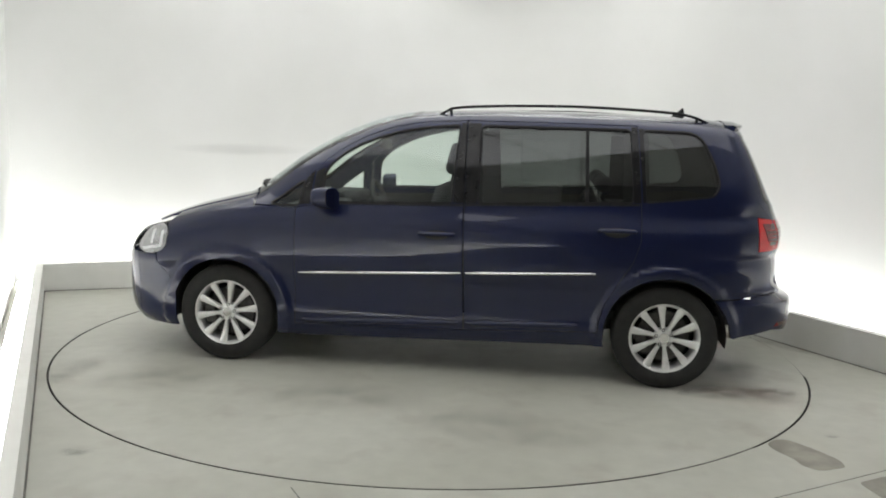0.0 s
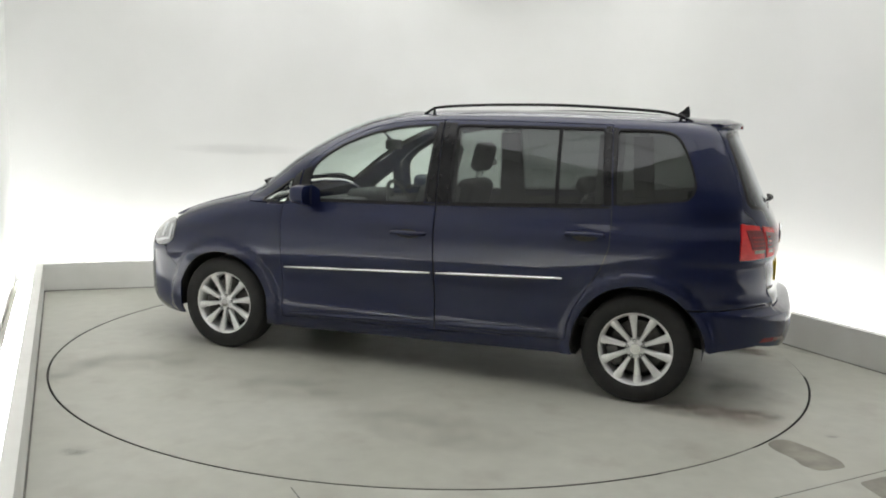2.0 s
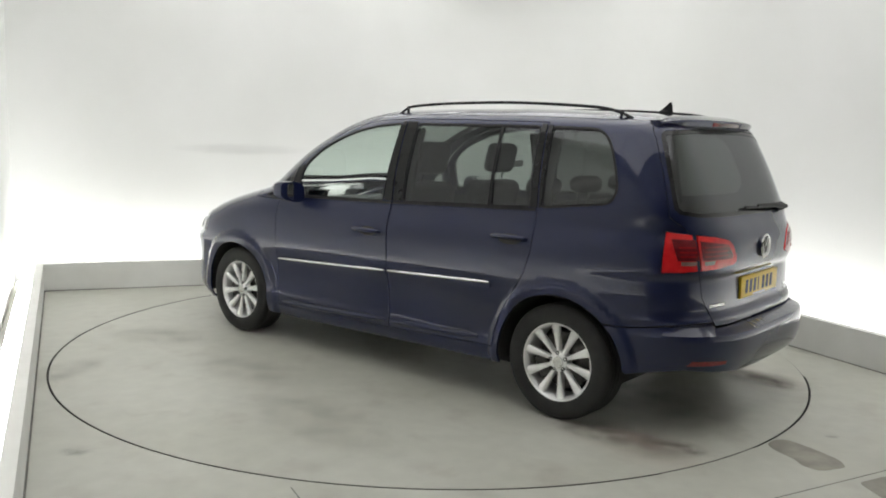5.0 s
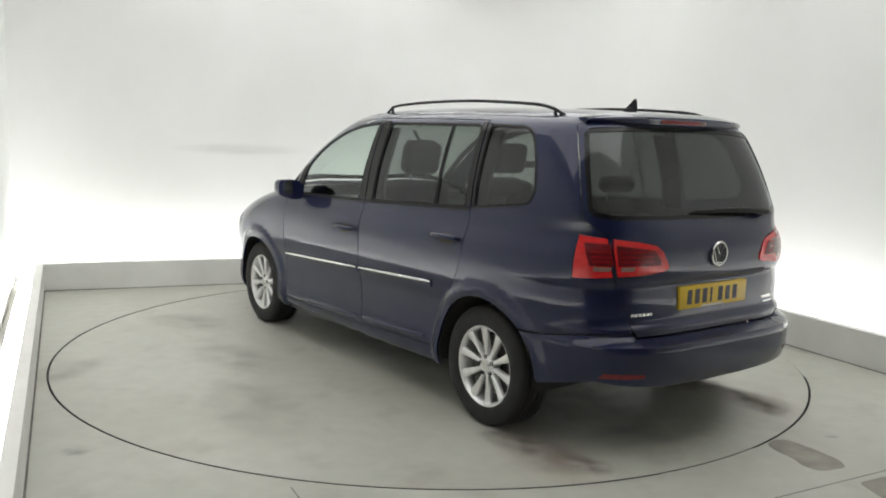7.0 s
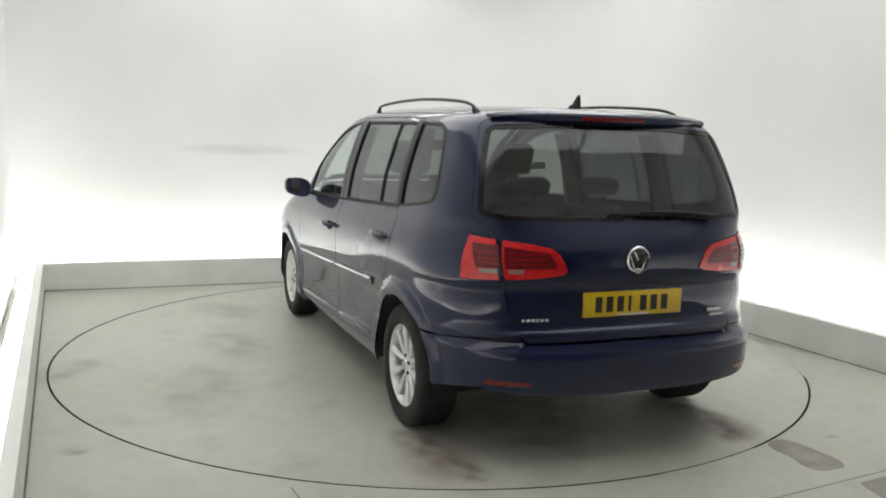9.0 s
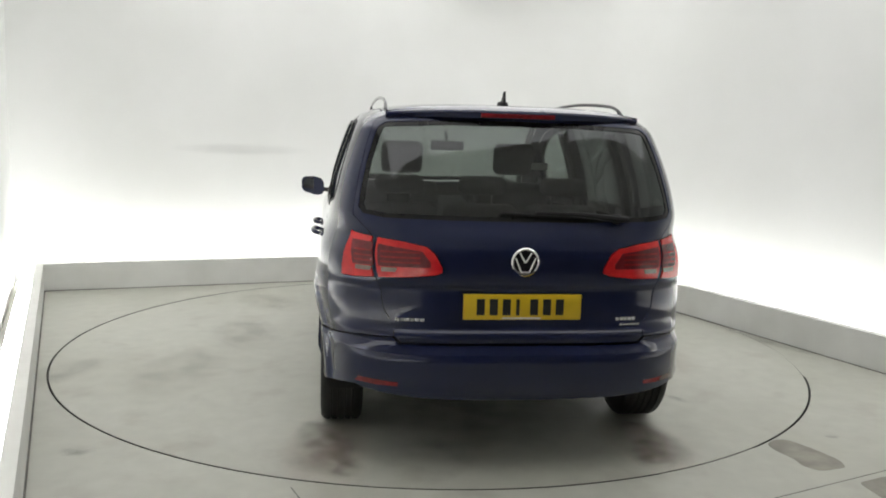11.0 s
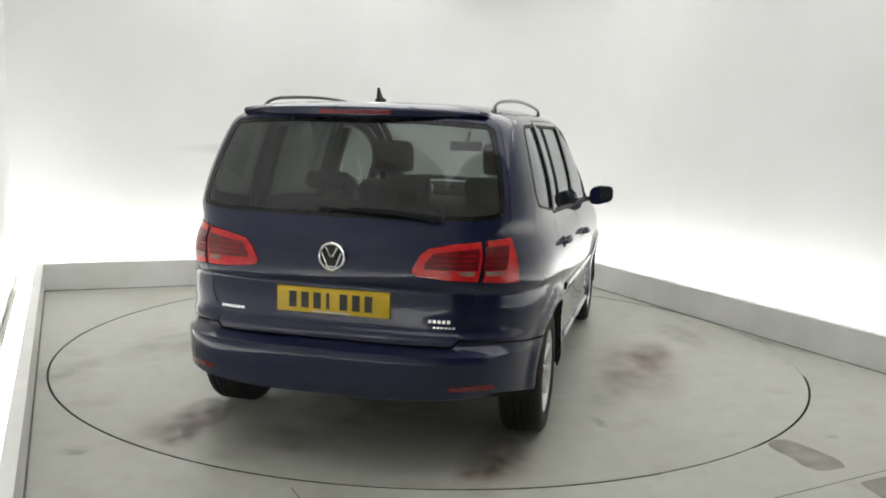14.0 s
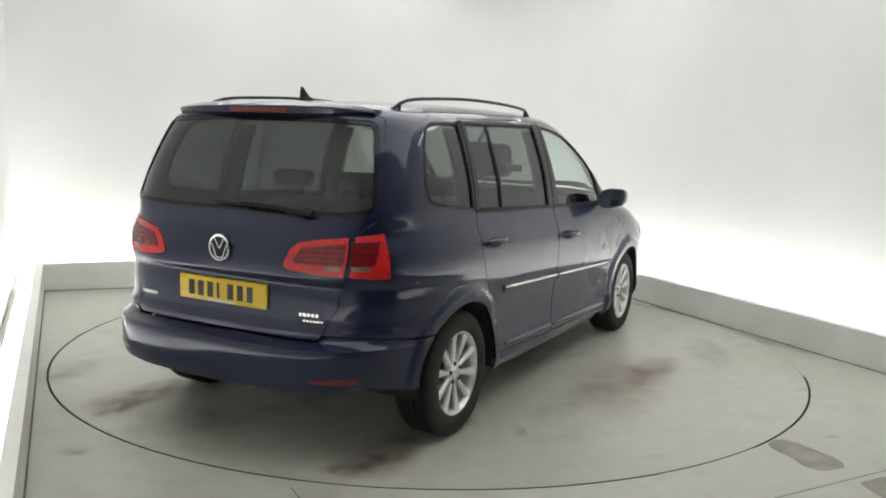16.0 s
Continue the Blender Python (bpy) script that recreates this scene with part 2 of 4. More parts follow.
def lathe(profile, steps=64):
    """Turns (radius, y) points round the y axis."""
    bm = bmesh.new()
    rings = []
    for k in range(steps):
        a = 2 * math.pi * k / steps
        rings.append([bm.verts.new((r * math.cos(a), y, r * math.sin(a))) for r, y in profile])
    for k in range(steps):
        A, B = rings[k], rings[(k + 1) % steps]
        for i in range(len(profile) - 1):
            bm.faces.new((A[i], A[i + 1], B[i + 1], B[i]))
    bmesh.ops.remove_doubles(bm, verts=bm.verts, dist=1e-5)
    bmesh.ops.recalc_face_normals(bm, faces=bm.faces)
    return bm


# ------------------------------------------------------------------ the studio
P_LEFT, P_CORNER = Vector((-3.36, 1.45)), Vector((1.187, 3.205))      # inner foot of the kerbs
D_LEFT = Vector((1.79, -4.05)).normalized()
D_RIGHT = Vector((1.204, -2.568)).normalized()
P_NEAR_L = P_LEFT + D_LEFT * 8.4
P_NEAR_R = P_CORNER + D_RIGHT * 9.6
CENTRE = Vector((0, 0))
KERB_H = 0.238


def offset_line(a, b, d):
    """The line a-b moved outwards from the room by d."""
    n = Vector((-(b - a).y, (b - a).x)).normalized()
    if n.dot((a + b) / 2 - CENTRE) < 0:
        n = -n
    return a + n * d, b + n * d


def cross(l1, l2):
    (a, b), (c, d) = l1, l2
    u, w = b - a, d - c
    k = ((c - a).x * w.y - (c - a).y * w.x) / (u.x * w.y - u.y * w.x)
    return a + u * k


SIDES = [(P_NEAR_L, P_LEFT, 0.25), (P_LEFT, P_CORNER, 0.5), (P_CORNER, P_NEAR_R, 0.5), (P_NEAR_R, P_NEAR_L, 0.3)]


def outline(ds):
    ls = [offset_line(a, b, d) for (a, b, _), d in zip(SIDES, ds)]
    return [cross(ls[i - 1], ls[i]) for i in range(4)]


def strip(points_in, points_out, i, z0, z1):
    j = (i + 1) % 4
    return prism([points_in[i], points_in[j], points_out[j], points_out[i]], z0, z1)


inner, kerb_out = outline([0] * 4), outline([0.06] * 4)
wall_in, wall_out = outline([s[2] for s in SIDES]), outline([s[2] + 0.15 for s in SIDES])
TABLE_R = 2.418

bm = bmesh.new()
ring_n = 160
hole = [bm.verts.new(((TABLE_R + 0.013) * math.cos(2 * math.pi * k / ring_n), (TABLE_R + 0.013) * math.sin(2 * math.pi * k / ring_n), 0)) for k in range(ring_n)]
low = [bm.verts.new((v.co.x, v.co.y, -0.06)) for v in hole]
rim_pts = []
for k in range(ring_n):
    d = Vector((math.cos(2 * math.pi * k / ring_n), math.sin(2 * math.pi * k / ring_n)))
    best = min((x for x in (((a - Vector((0, 0))).cross(b - a)) / d.cross(b - a) if abs(d.cross(b - a)) > 1e-9 else 1e9 for a, b in zip(wall_out, wall_out[1:] + wall_out[:1])) if x > 0))
    rim_pts.append(bm.verts.new((d.x * best, d.y * best, 0)))
for k in range(ring_n):
    j = (k + 1) % ring_n
    bm.faces.new((hole[k], rim_pts[k], rim_pts[j], hole[j]))
tagged(part("floor", bm, FLOOR), "worn grey painted studio floor with scuffs and dirt", "floor", kind="structure")
# pit under the gap, its shade put in as black colour
bm = bmesh.new()
bmesh.ops.create_circle(bm, cap_ends=True, segments=96, radius=TABLE_R + 0.1, matrix=pose(0, 0, -0.06))
tagged(part("turntable_pit", bm, GAP), "bottom of the turntable gap, coloured black as shade", "floor", kind="structure")

names = ("west", "north", "east", "south")
for i, nm in enumerate(names):
    w = part("wall_" + nm, strip(wall_in, wall_out, i, -0.05, CEIL + 0.2), WALL if i < 3 else UNSEEN_WALL)
    tagged(w, "smooth white painted studio wall" if i < 3 else "grey painted wall facing the turntable", "wall", kind="structure")
    if i < 3:
        k = part("kerb_" + nm, strip(inner, kerb_out, i, 0.0, KERB_H), KERB)
        tagged(k, "low white scuffed kerb with a light trough behind it", "kerb", kind="structure")
        foot_in, foot_out = outline([-0.009] * 4), outline([0.002] * 4)
        part("kerb_joint", strip(foot_in, foot_out, i, 0.0005, 0.005), JOINT, k, "dark dirty joint at the foot of the kerb")
c0, cn, ce = wall_in[2], (wall_in[1] - wall_in[2]).normalized(), (wall_in[3] - wall_in[2]).normalized()
p0, p1 = c0 + cn * 1.5, c0 + ce * 1.5
curve = [p0 * (1 - t) ** 2 + c0 * 2 * t * (1 - t) + p1 * t * t for t in (k / 20 for k in range(21))]
bm = prism([tuple(c0 - (cn + ce) * 0.02)] + [tuple(q) for q in curve[::-1]], -0.04, CEIL)
tagged(part("wall_corner", bm, WALL, smooth=True), "smooth white rounded corner between two studio walls", "wall", kind="structure")
tagged(part("ceiling", prism(wall_out, CEIL, CEIL + 0.2), CEILING), "plain white studio ceiling", "ceiling", kind="structure")


def light_tube(name, a, b, z, r, mat, label, group):
    ob = new(name)
    part("tube", tube([(a.x, a.y, z), (b.x, b.y, z)], r, 10), mat, ob)
    for e in (a, b):
        part("end_cap", box(e.x - 0.02, e.x + 0.02, e.y - 0.02, e.y + 0.02, z - 0.03, z + 0.03, 0.006), ALLOY, ob)
    return tagged(ob, label, "light", group)


def light_trough(a, b):
    """A flat glowing diffuser on a low tray behind the kerb."""
    ob = new("trough_light")
    d = (b - a).normalized()
    n = Vector((-d.y, d.x))
    part("diffuser", prism([tuple(a - n * 0.065), tuple(b - n * 0.065), tuple(b + n * 0.065), tuple(a + n * 0.065)], 0.028, 0.05), TUBE, ob)
    part("tray", prism([tuple(a - n * 0.075), tuple(b - n * 0.075), tuple(b + n * 0.075), tuple(a + n * 0.075)], 0.0, 0.027), ALLOY, ob, "silver metal tray")
    return tagged(ob, "glowing white light strip lying in the kerb trough", "light", "lights behind the kerb")


for i in range(3):
    A, B = outline([0.13 if i == 0 else 0.22] * 4)[i], outline([0.13 if i == 0 else 0.22] * 4)[(i + 1) % 4]
    if i == 1:
        B = A.lerp(B, 0.9)
    if i == 2:
        A = A.lerp(B, 0.05)
    n = max(1, round((B - A).length / 1.55))
    for k in range(n):
        a, b = A.lerp(B, (k + 0.004) / n), A.lerp(B, (k + 0.996) / n)
        light_trough(a, b)

# dark joint between the tray and the foot of the wall
ja, jb = outline([0.201] * 4), outline([0.206] * 4)
tagged(part("trough_joint", strip(ja, jb, 0, 0.0, 0.056), JOINT), "thin dark joint along the light trough", "joint", kind="structure")

# tubes high on the wall, round the corner
WN, WE = offset_line(P_LEFT, P_CORNER, 0.2), offset_line(P_CORNER, P_NEAR_R, 0.2)
for (A, B), spans in ((WN, ((0.20, 0.45), (0.50, 0.78))), (WE, ((0.06, 0.17), (0.3, 0.45)))):
    for u, w in spans:
        light_tube("cove_tube", A.lerp(B, u), A.lerp(B, w), 2.97, 0.025, TUBE_TOP, "glowing white tube light high along the wall", "tubes along the ceiling")


def ceiling_panel(m, w):
    """A square light tile in a slim frame, under the ceiling."""
    ob = new("ceiling_light")
    h = w / 2
    part("diffuser", box(-h, h, -h, h, CEIL - 0.05, CEIL - 0.03), LIGHT_PANEL, ob)
    for x0, x1, y0, y1 in ((-h - 0.015, -h, -h - 0.015, h + 0.015), (h, h + 0.015, -h - 0.015, h + 0.015), (-h, h, -h - 0.015, -h), (-h, h, h, h + 0.015)):
        part("frame", box(x0, x1, y0, y1, CEIL - 0.055, CEIL, 0.003), PALE_FRAME, ob)
    ob.matrix_basis = m
    return tagged(ob, "white framed ceiling light tile that is switched on", "light", "ceiling lights")


first = ceiling_panel(pose(0, 0, 0), 1.12)
across = (P_CORNER - P_LEFT).normalized()
heading = math.degrees(math.atan2(D_LEFT.y, D_LEFT.x))
for i in range(5):
    for j in range(4):
        c = P_LEFT + D_LEFT * (0.75 + 1.16 * i) + across * (0.75 + 1.16 * j)
        m = pose(c.x, c.y, 0, 0, 0, heading)
        if i + j == 0:
            first.matrix_basis = m
        else:
            copy_thing(first, m)

# ------------------------------------------------------------------ the turntable
turntable = new("turntable")
bm = bmesh.new()
bmesh.ops.create_cone(bm, cap_ends=True, segments=160, radius1=TABLE_R, radius2=TABLE_R, depth=0.05, matrix=pose(0, 0, -0.025))
disc = part("disc", bm, DISC, turntable)
# disc side coloured black so that the gap looks deeply shaded
bm = bmesh.new()
bmesh.ops.create_cone(bm, cap_ends=False, segments=160, radius1=TABLE_R + 0.001, radius2=TABLE_R + 0.001, depth=0.05, matrix=pose(0, 0, -0.027))
part("disc_edge", bm, GAP, turntable, "disc edge coloured black as shade in the gap")
tagged(turntable, "round grey painted turntable disc with tyre dirt", "turntable")


# ------------------------------------------------------------------ the car's surface
def lerp_table(table):
    xs, ys = np.array([p[0] for p in table]), np.array([p[1] for p in table])
    # smooth tangents between the points, without overshoot
    d = np.diff(ys) / np.diff(xs)
    m = np.concatenate([[d[0]], np.where(d[1:] * d[:-1] > 0, 2 * d[1:] * d[:-1] / (d[1:] + d[:-1] + 1e-12), 0.0), [d[-1]]])

    def f(x):
        x = min(max(x, xs[0]), xs[-1])
        i = min(int(np.searchsorted(xs, x, side="right")) - 1, len(xs) - 2)
        h = xs[i + 1] - xs[i]
        t = (x - xs[i]) / h
        return float((2 * t**3 - 3 * t**2 + 1) * ys[i] + (t**3 - 2 * t**2 + t) * h * m[i] + (3 * t**2 - 2 * t**3) * ys[i + 1] + (t**3 - t**2) * h * m[i + 1])
    return f


top_line = lerp_table([(-2.0, 1.51), (-1.78, 1.560), (-1.62, 1.581), (-1.45, 1.593), (-1.1, 1.605), (-0.7, 1.612), (-0.35, 1.612), (0.05, 1.609)])
half_width = lerp_table([(0.16, 0.79), (0.20, 0.83), (0.25, 0.858), (0.30, 0.868), (0.34, 0.868), (0.38, 0.864), (0.46, 0.864), (0.56, 0.871), (0.64, 0.887), (0.72, 0.892),
                         (0.82, 0.892), (0.88, 0.888), (0.92, 0.880), (0.96, 0.866), (1.0, 0.851), (1.03, 0.843), (1.2, 0.812), (1.35, 0.768), (1.45, 0.732), (1.6, 0.670)])
rear_line = lerp_table([(0.24, -2.03), (0.30, -2.09), (0.36, -2.125), (0.43, -2.138), (0.50, -2.139), (0.52, -2.135), (0.532, -2.122), (0.543, -2.085), (0.553, -2.055), (0.585, -2.059), (0.595, -2.055), (0.622, -2.030), (0.632, -2.027), (0.72, -2.025),
                        (0.785, -2.020), (0.812, -2.033), (0.87, -2.038), (0.93, -2.036), (1.0, -2.015), (1.07, -1.975), (1.2, -1.91), (1.35, -1.84), (1.5, -1.765), (1.6, -1.715)])
front_line = lerp_table([(0.14, 2.02), (0.20, 2.11), (0.30, 2.16), (0.45, 2.175), (0.60, 2.17), (0.69, 2.14), (0.775, 2.07), (0.87, 1.90), (0.945, 1.70), (1.015, 1.44), (1.04, 1.34), (1.11, 1.232),
                         (1.28, 1.012), (1.42, 0.775), (1.516, 0.556), (1.575, 0.345), (1.601, 0.11), (1.612, -0.2)])
rear_power = lerp_table([(0.2, 4.2), (0.5, 4.3), (0.58, 4.4), (0.85, 4.25), (1.0, 4.35), (1.12, 5.8), (1.5, 7.0), (1.6, 7.0)])
REAR_C, FRONT_R = -0.9, 0.92
HUBS = ((1.339, 0.303), (-1.334, 0.303))


def width_at(x, z):
    """Half width of the body over a point of its side elevation, in front of REAR_C."""
    w = half_width(z)
    zr = top_line(min(x, 0.05))
    z1 = zr - 0.14
    if z > z1:
        w *= max(0.0, 1 - min(1.0, (z - z1) / (zr - z1)) ** 3.6) ** (1 / 3.2)
    for hx, hz in HUBS:                                    # flat flared bands round the wheel arches
        r = math.hypot(x - hx, z - hz)
        k = min(1.0, max(0.0, (0.440 - r) / 0.042))
        w += 0.021 * k * k * (3 - 2 * k)
    return w


def side_y(x, z):
    xf = front_line(z)
    c = xf - FRONT_R
    w = width_at(x, z)
    if x > c:
        k = min(1.0, (x - c) / FRONT_R)
        w *= max(0.0, 1 - k ** 3.7) ** (1 / 3.7)
    if x < REAR_C:
        k = min(1.0, (REAR_C - x) / (REAR_C - rear_line(z)))
        n = rear_power(z)
        w *= max(0.0, 1 - k ** n) ** (1 / n)
    return w


ARC, FAN = 0.75, -1.62


def wrap(s, z, off=0.0):
    """The body's skin: s is x along the left side, then fans round the tail (its centre at S_TAIL) to the right side."""
    a = (FAN - s) / ARC
    if a <= 0:
        p = Vector((s, side_y(s, z), z))
    elif a >= math.pi:
        x = FAN + (a - math.pi) * ARC
        p = Vector((x, -side_y(x, z), z))
    else:
        n, L = rear_power(z), REAR_C - rear_line(z)
        sx, cy = math.sin(a), abs(math.cos(a))
        lo, hi = 0.0, 1.2
        for _ in range(20):
            r = (lo + hi) / 2
            x = FAN - r * sx
            k = (REAR_C - x) / L
            if k < 1 and r * cy < width_at(x, z) * (1 - k ** n) ** (1 / n):
                lo = r
            else:
                hi = r
        p = Vector((FAN - lo * sx, lo * math.cos(a), z))
    if off:
        p = p + normal_of(wrap, s, z) * off
    return p


def normal_of(f, u, v, e=0.006):
    a, b = f(u + e, v) - f(u - e, v), f(u, v + e) - f(u, v - e)
    n = b.cross(a)
    return n.normalized() if n.length > 1e-12 else Vector((0, 1, 0))


S_TAIL = FAN - ARC * math.pi / 2


def top_z(x, y):
    y = max(abs(y), 0.02)
    lo, hi = 0.5, 1.618
    for _ in range(26):
        mid = (lo + hi) / 2
        if side_y(x, mid) >= y and x <= front_line(mid) and x >= rear_line(mid):
            lo = mid
        else:
            hi = mid
    return lo


def topskin(x, y, off=0.0):
    return Vector((x, y, top_z(x, y) + off))


from mathutils.geometry import delaunay_2d_cdt


def inside(p, poly):
    x, y = p
    c = False
    for (x0, y0), (x1, y1) in zip(poly, poly[1:] + poly[:1]):
        if (y0 > y) != (y1 > y) and x < (x1 - x0) * (y - y0) / (y1 - y0) + x0:
            c = not c
    return c


def resample(poly, step):
    out = []
    for (x0, y0), (x1, y1) in zip(poly, poly[1:] + poly[:1]):
        n = max(1, int(math.hypot(x1 - x0, y1 - y0) / step))
        out += [(x0 + (x1 - x0) * k / n, y0 + (y1 - y0) * k / n) for k in range(n)]
    return out


def rounded(poly, radius, seg=4):
    """The outline with its corners rounded. radius: one number or one a corner."""
    out = []
    n = len(poly)
    for i in range(n):
        r = radius[i] if isinstance(radius, (list, tuple)) else radius
        p, a, b = Vector(poly[i]), Vector(poly[i - 1]), Vector(poly[(i + 1) % n])
        u, w = a - p, b - p
        if r <= 0 or u.length < 1e-6 or w.length < 1e-6:
            out.append(tuple(p))
            continue
        d = min(r, u.length * 0.48, w.length * 0.48)
        q0, q1 = p + u.normalized() * d, p + w.normalized() * d
        for k in range(seg + 1):
            t = k / seg
            out.append(tuple(q0 * (1 - t) ** 2 + p * 2 * t * (1 - t) + q1 * t * t))
    return out


def shrink(poly, d):
    """The outline moved inwards by d."""
    area = sum(a[0] * b[1] - b[0] * a[1] for a, b in zip(poly, poly[1:] + poly[:1]))
    sg = 1 if area > 0 else -1
    out = []
    n = len(poly)
    for i in range(n):
        p, a, b = Vector(poly[i]), Vector(poly[i - 1]), Vector(poly[(i + 1) % n])
        u, w = (p - a).normalized(), (b - p).normalized()
        nn = Vector((-u.y, u.x)) + Vector((-w.y, w.x))
        if nn.length < 1e-6:
            out.append(tuple(p))
            continue
        nn.normalize()
        k = max(0.5, nn.dot(Vector((-u.y, u.x))))
        out.append(tuple(p + nn * (sg * d / k)))
    return out


def sheet(skin, poly, holes=(), step=0.04, edge=0.022, off=0.0, lip=0.012, mirror=False):
    """A piece of the skin inside an outline, with its rim turned inwards by lip."""
    poly = resample(poly, edge)
    holes = [resample(h, edge) for h in holes]
    pts, edges = [], []
    for loop in [poly] + holes:
        k0 = len(pts)
        pts += [Vector(p) for p in loop]
        edges += [(k0 + i, k0 + (i + 1) % len(loop)) for i in range(len(loop))]
    x0, x1 = min(p[0] for p in poly), max(p[0] for p in poly)
    y0, y1 = min(p[1] for p in poly), max(p[1] for p in poly)
    rim = np.array([tuple(p) for p in pts])
    nx, ny = max(1, int((x1 - x0) / step)), max(1, int((y1 - y0) / step))
    for i in range(nx + 1):
        for j in range(ny + 1):
            q = (x0 + (x1 - x0) * (i + 0.5 * (j % 2)) / nx, y0 + (y1 - y0) * j / ny)
            if inside(q, poly) and not any(inside(q, h) for h in holes) and np.min(np.hypot(rim[:, 0] - q[0], rim[:, 1] - q[1])) > min(step, edge) * 0.5:
                pts.append(Vector(q))
    vs, es, fs, _, _, _ = delaunay_2d_cdt(pts, edges, [], 0, 1e-6)
    bm = bmesh.new()
    layer, rim_layer = bm.verts.layers.float_vector.new("skin_normal"), bm.faces.layers.int.new("rim")
    made = []
    e = 0.004
    for v in vs:
        p = skin(v.x, v.y, off)
        p0 = skin(v.x, v.y) if off else p
        q = (skin(v.x, v.y + e) - p0).cross(skin(v.x + e, v.y) - p0)
        if q.length > 1e-12:
            q.normalize()
        if mirror:
            p, q = Vector((p.x, -p.y, p.z)), Vector((q.x, -q.y, q.z))
        made.append(bm.verts.new(p))
        made[-1][layer] = q
    for f in fs:
        c = (sum(vs[i].x for i in f) / len(f), sum(vs[i].y for i in f) / len(f))
        if inside(c, poly) and not any(inside(c, h) for h in holes):
            try:
                bm.faces.new([made[i] for i in f])
            except ValueError:
                pass
    for v in list(bm.verts):
        if not v.link_faces:
            bm.verts.remove(v)
    if len(poly) > 30:
        bmesh.ops.holes_fill(bm, edges=[e for e in bm.edges if e.is_boundary], sides=6)
    on_rim = set()
    for v, m in zip(vs, made):
        if m.is_valid and np.min(np.hypot(rim[:, 0] - v.x, rim[:, 1] - v.y)) < edge * 0.4:
            on_rim.add(m)
    bmesh.ops.recalc_face_normals(bm, faces=bm.faces)
    mid = Vector((-0.1, 0, 0.7))
    score = sum(f.normal.dot(f.calc_center_median() - mid) * f.calc_area() for f in bm.faces)
    if score < 0:
        bmesh.ops.reverse_faces(bm, faces=bm.faces)
    if lip:
        bm.normal_update()
        nrm = {v: v.normal.copy() for v in bm.verts}
        rim_e = [e for e in bm.edges if e.is_boundary and e.verts[0] in on_rim and e.verts[1] in on_rim]
        ret = bmesh.ops.extrude_edge_only(bm, edges=rim_e)
        nv = [g for g in ret["geom"] if isinstance(g, bmesh.types.BMVert)]
        for g in ret["geom"]:
            if isinstance(g, bmesh.types.BMFace):
                g[rim_layer] = 1
        for v in nv:
            src = next((o for e in v.link_edges for o in (e.other_vert(v),) if o in nrm), None)
            if src is not None:
                v.co = src.co - nrm[src] * lip
    return bm


def s_at_y(y, z):
    lo, hi = 0.0, math.pi / 2
    for _ in range(24):
        m = (lo + hi) / 2
        if wrap(FAN - m * ARC, z).y > y:
            lo = m
        else:
            hi = m
    return FAN - lo * ARC


def s_at_x(x, z):
    lo, hi = 0.0, math.pi / 2
    for _ in range(24):
        m = (lo + hi) / 2
        if wrap(FAN - m * ARC, z).x > x:
            lo = m
        else:
            hi = m
    return FAN - lo * ARC


def frontskin(y, z, off=0.0):
    c, w = front_line(z) - FRONT_R, half_width(z)
    k = min(0.999, abs(y) / w)
    return Vector((c + FRONT_R * (1 - k ** 3.7) ** (1 / 3.7) + off, y, z))


def arch(hx, hz, r, a0, a1, n=22):
    return [(hx + r * math.cos(radians(a0 + (a1 - a0) * k / n)), hz + r * math.sin(radians(a0 + (a1 - a0) * k / n))) for k in range(n + 1)]


def mirrored(points):
    """The same outline on the other half of the tail."""
    return [(2 * S_TAIL - s, z) for s, z in points]


ROOF_Y = 0.60
A_PILLAR = [(x, 0.60 + (x - 0.2) * 0.10) for x in (0.2, 0.35, 0.5, 0.65, 0.8, 0.95, 1.08, 1.18)]
pillar_line = [(x, top_z(x, y)) for x, y in A_PILLAR]
roof_edge = [(x, top_z(x, ROOF_Y)) for x in (0.0, -0.3, -0.6, -0.9)]
roof_edge_tail = [(x, top_z(x, ROOF_Y)) for x in (-1.1, -1.3, -1.5, -1.61)]

ARCH_F, ARCH_R = 0.345, 0.358
front_door = [(0.893, 0.262), (0.893, 0.985), (0.80, 1.0), (0.785, 1.215), (0.72, 1.285), (0.62, 1.355), (0.53, 1.408), (0.42, 1.452), (0.32, 1.486), (0.2, 1.509), (0.1, 1.522), (-0.125, 1.534), (-0.135, 0.98), (-0.155, 0.285)]
rear_door = [(-0.155, 0.285), (-0.135, 0.98), (-0.125, 1.534), (-0.6, 1.534), (-1.125, 1.527), (-1.168, 0.99), (-1.168, 0.86), (-1.13, 0.74), (-1.055, 0.62), (-0.985, 0.50), (-0.955, 0.40), (-0.945, 0.318)]
front_glass = rounded([(0.735, 1.022), (0.722, 1.225), (0.62, 1.312), (0.523, 1.370), (0.42, 1.412), (0.314, 1.447), (0.2, 1.471), (0.108, 1.485), (-0.085, 1.502), (-0.058, 1.04)], [0.03, 0.06, 0, 0, 0, 0, 0, 0, 0.025, 0.03])
rear_glass = rounded([(-0.215, 1.047), (-0.215, 1.502), (-1.085, 1.501), (-1.118, 1.085)], [0.025, 0.025, 0.03, 0.03])
quarter_glass = rounded([(1.065, 0.995), (0.875, 0.992), (0.855, 1.15)], [0.03, 0.02, 0.03])
tail_glass = rounded([(-1.182, 1.087), (-1.153, 1.500), (-1.475, 1.494), (-1.56, 1.33), (-1.598, 1.20), (-1.57, 1.135)], [0.03, 0.03, 0.10, 0.1, 0.06, 0.08])

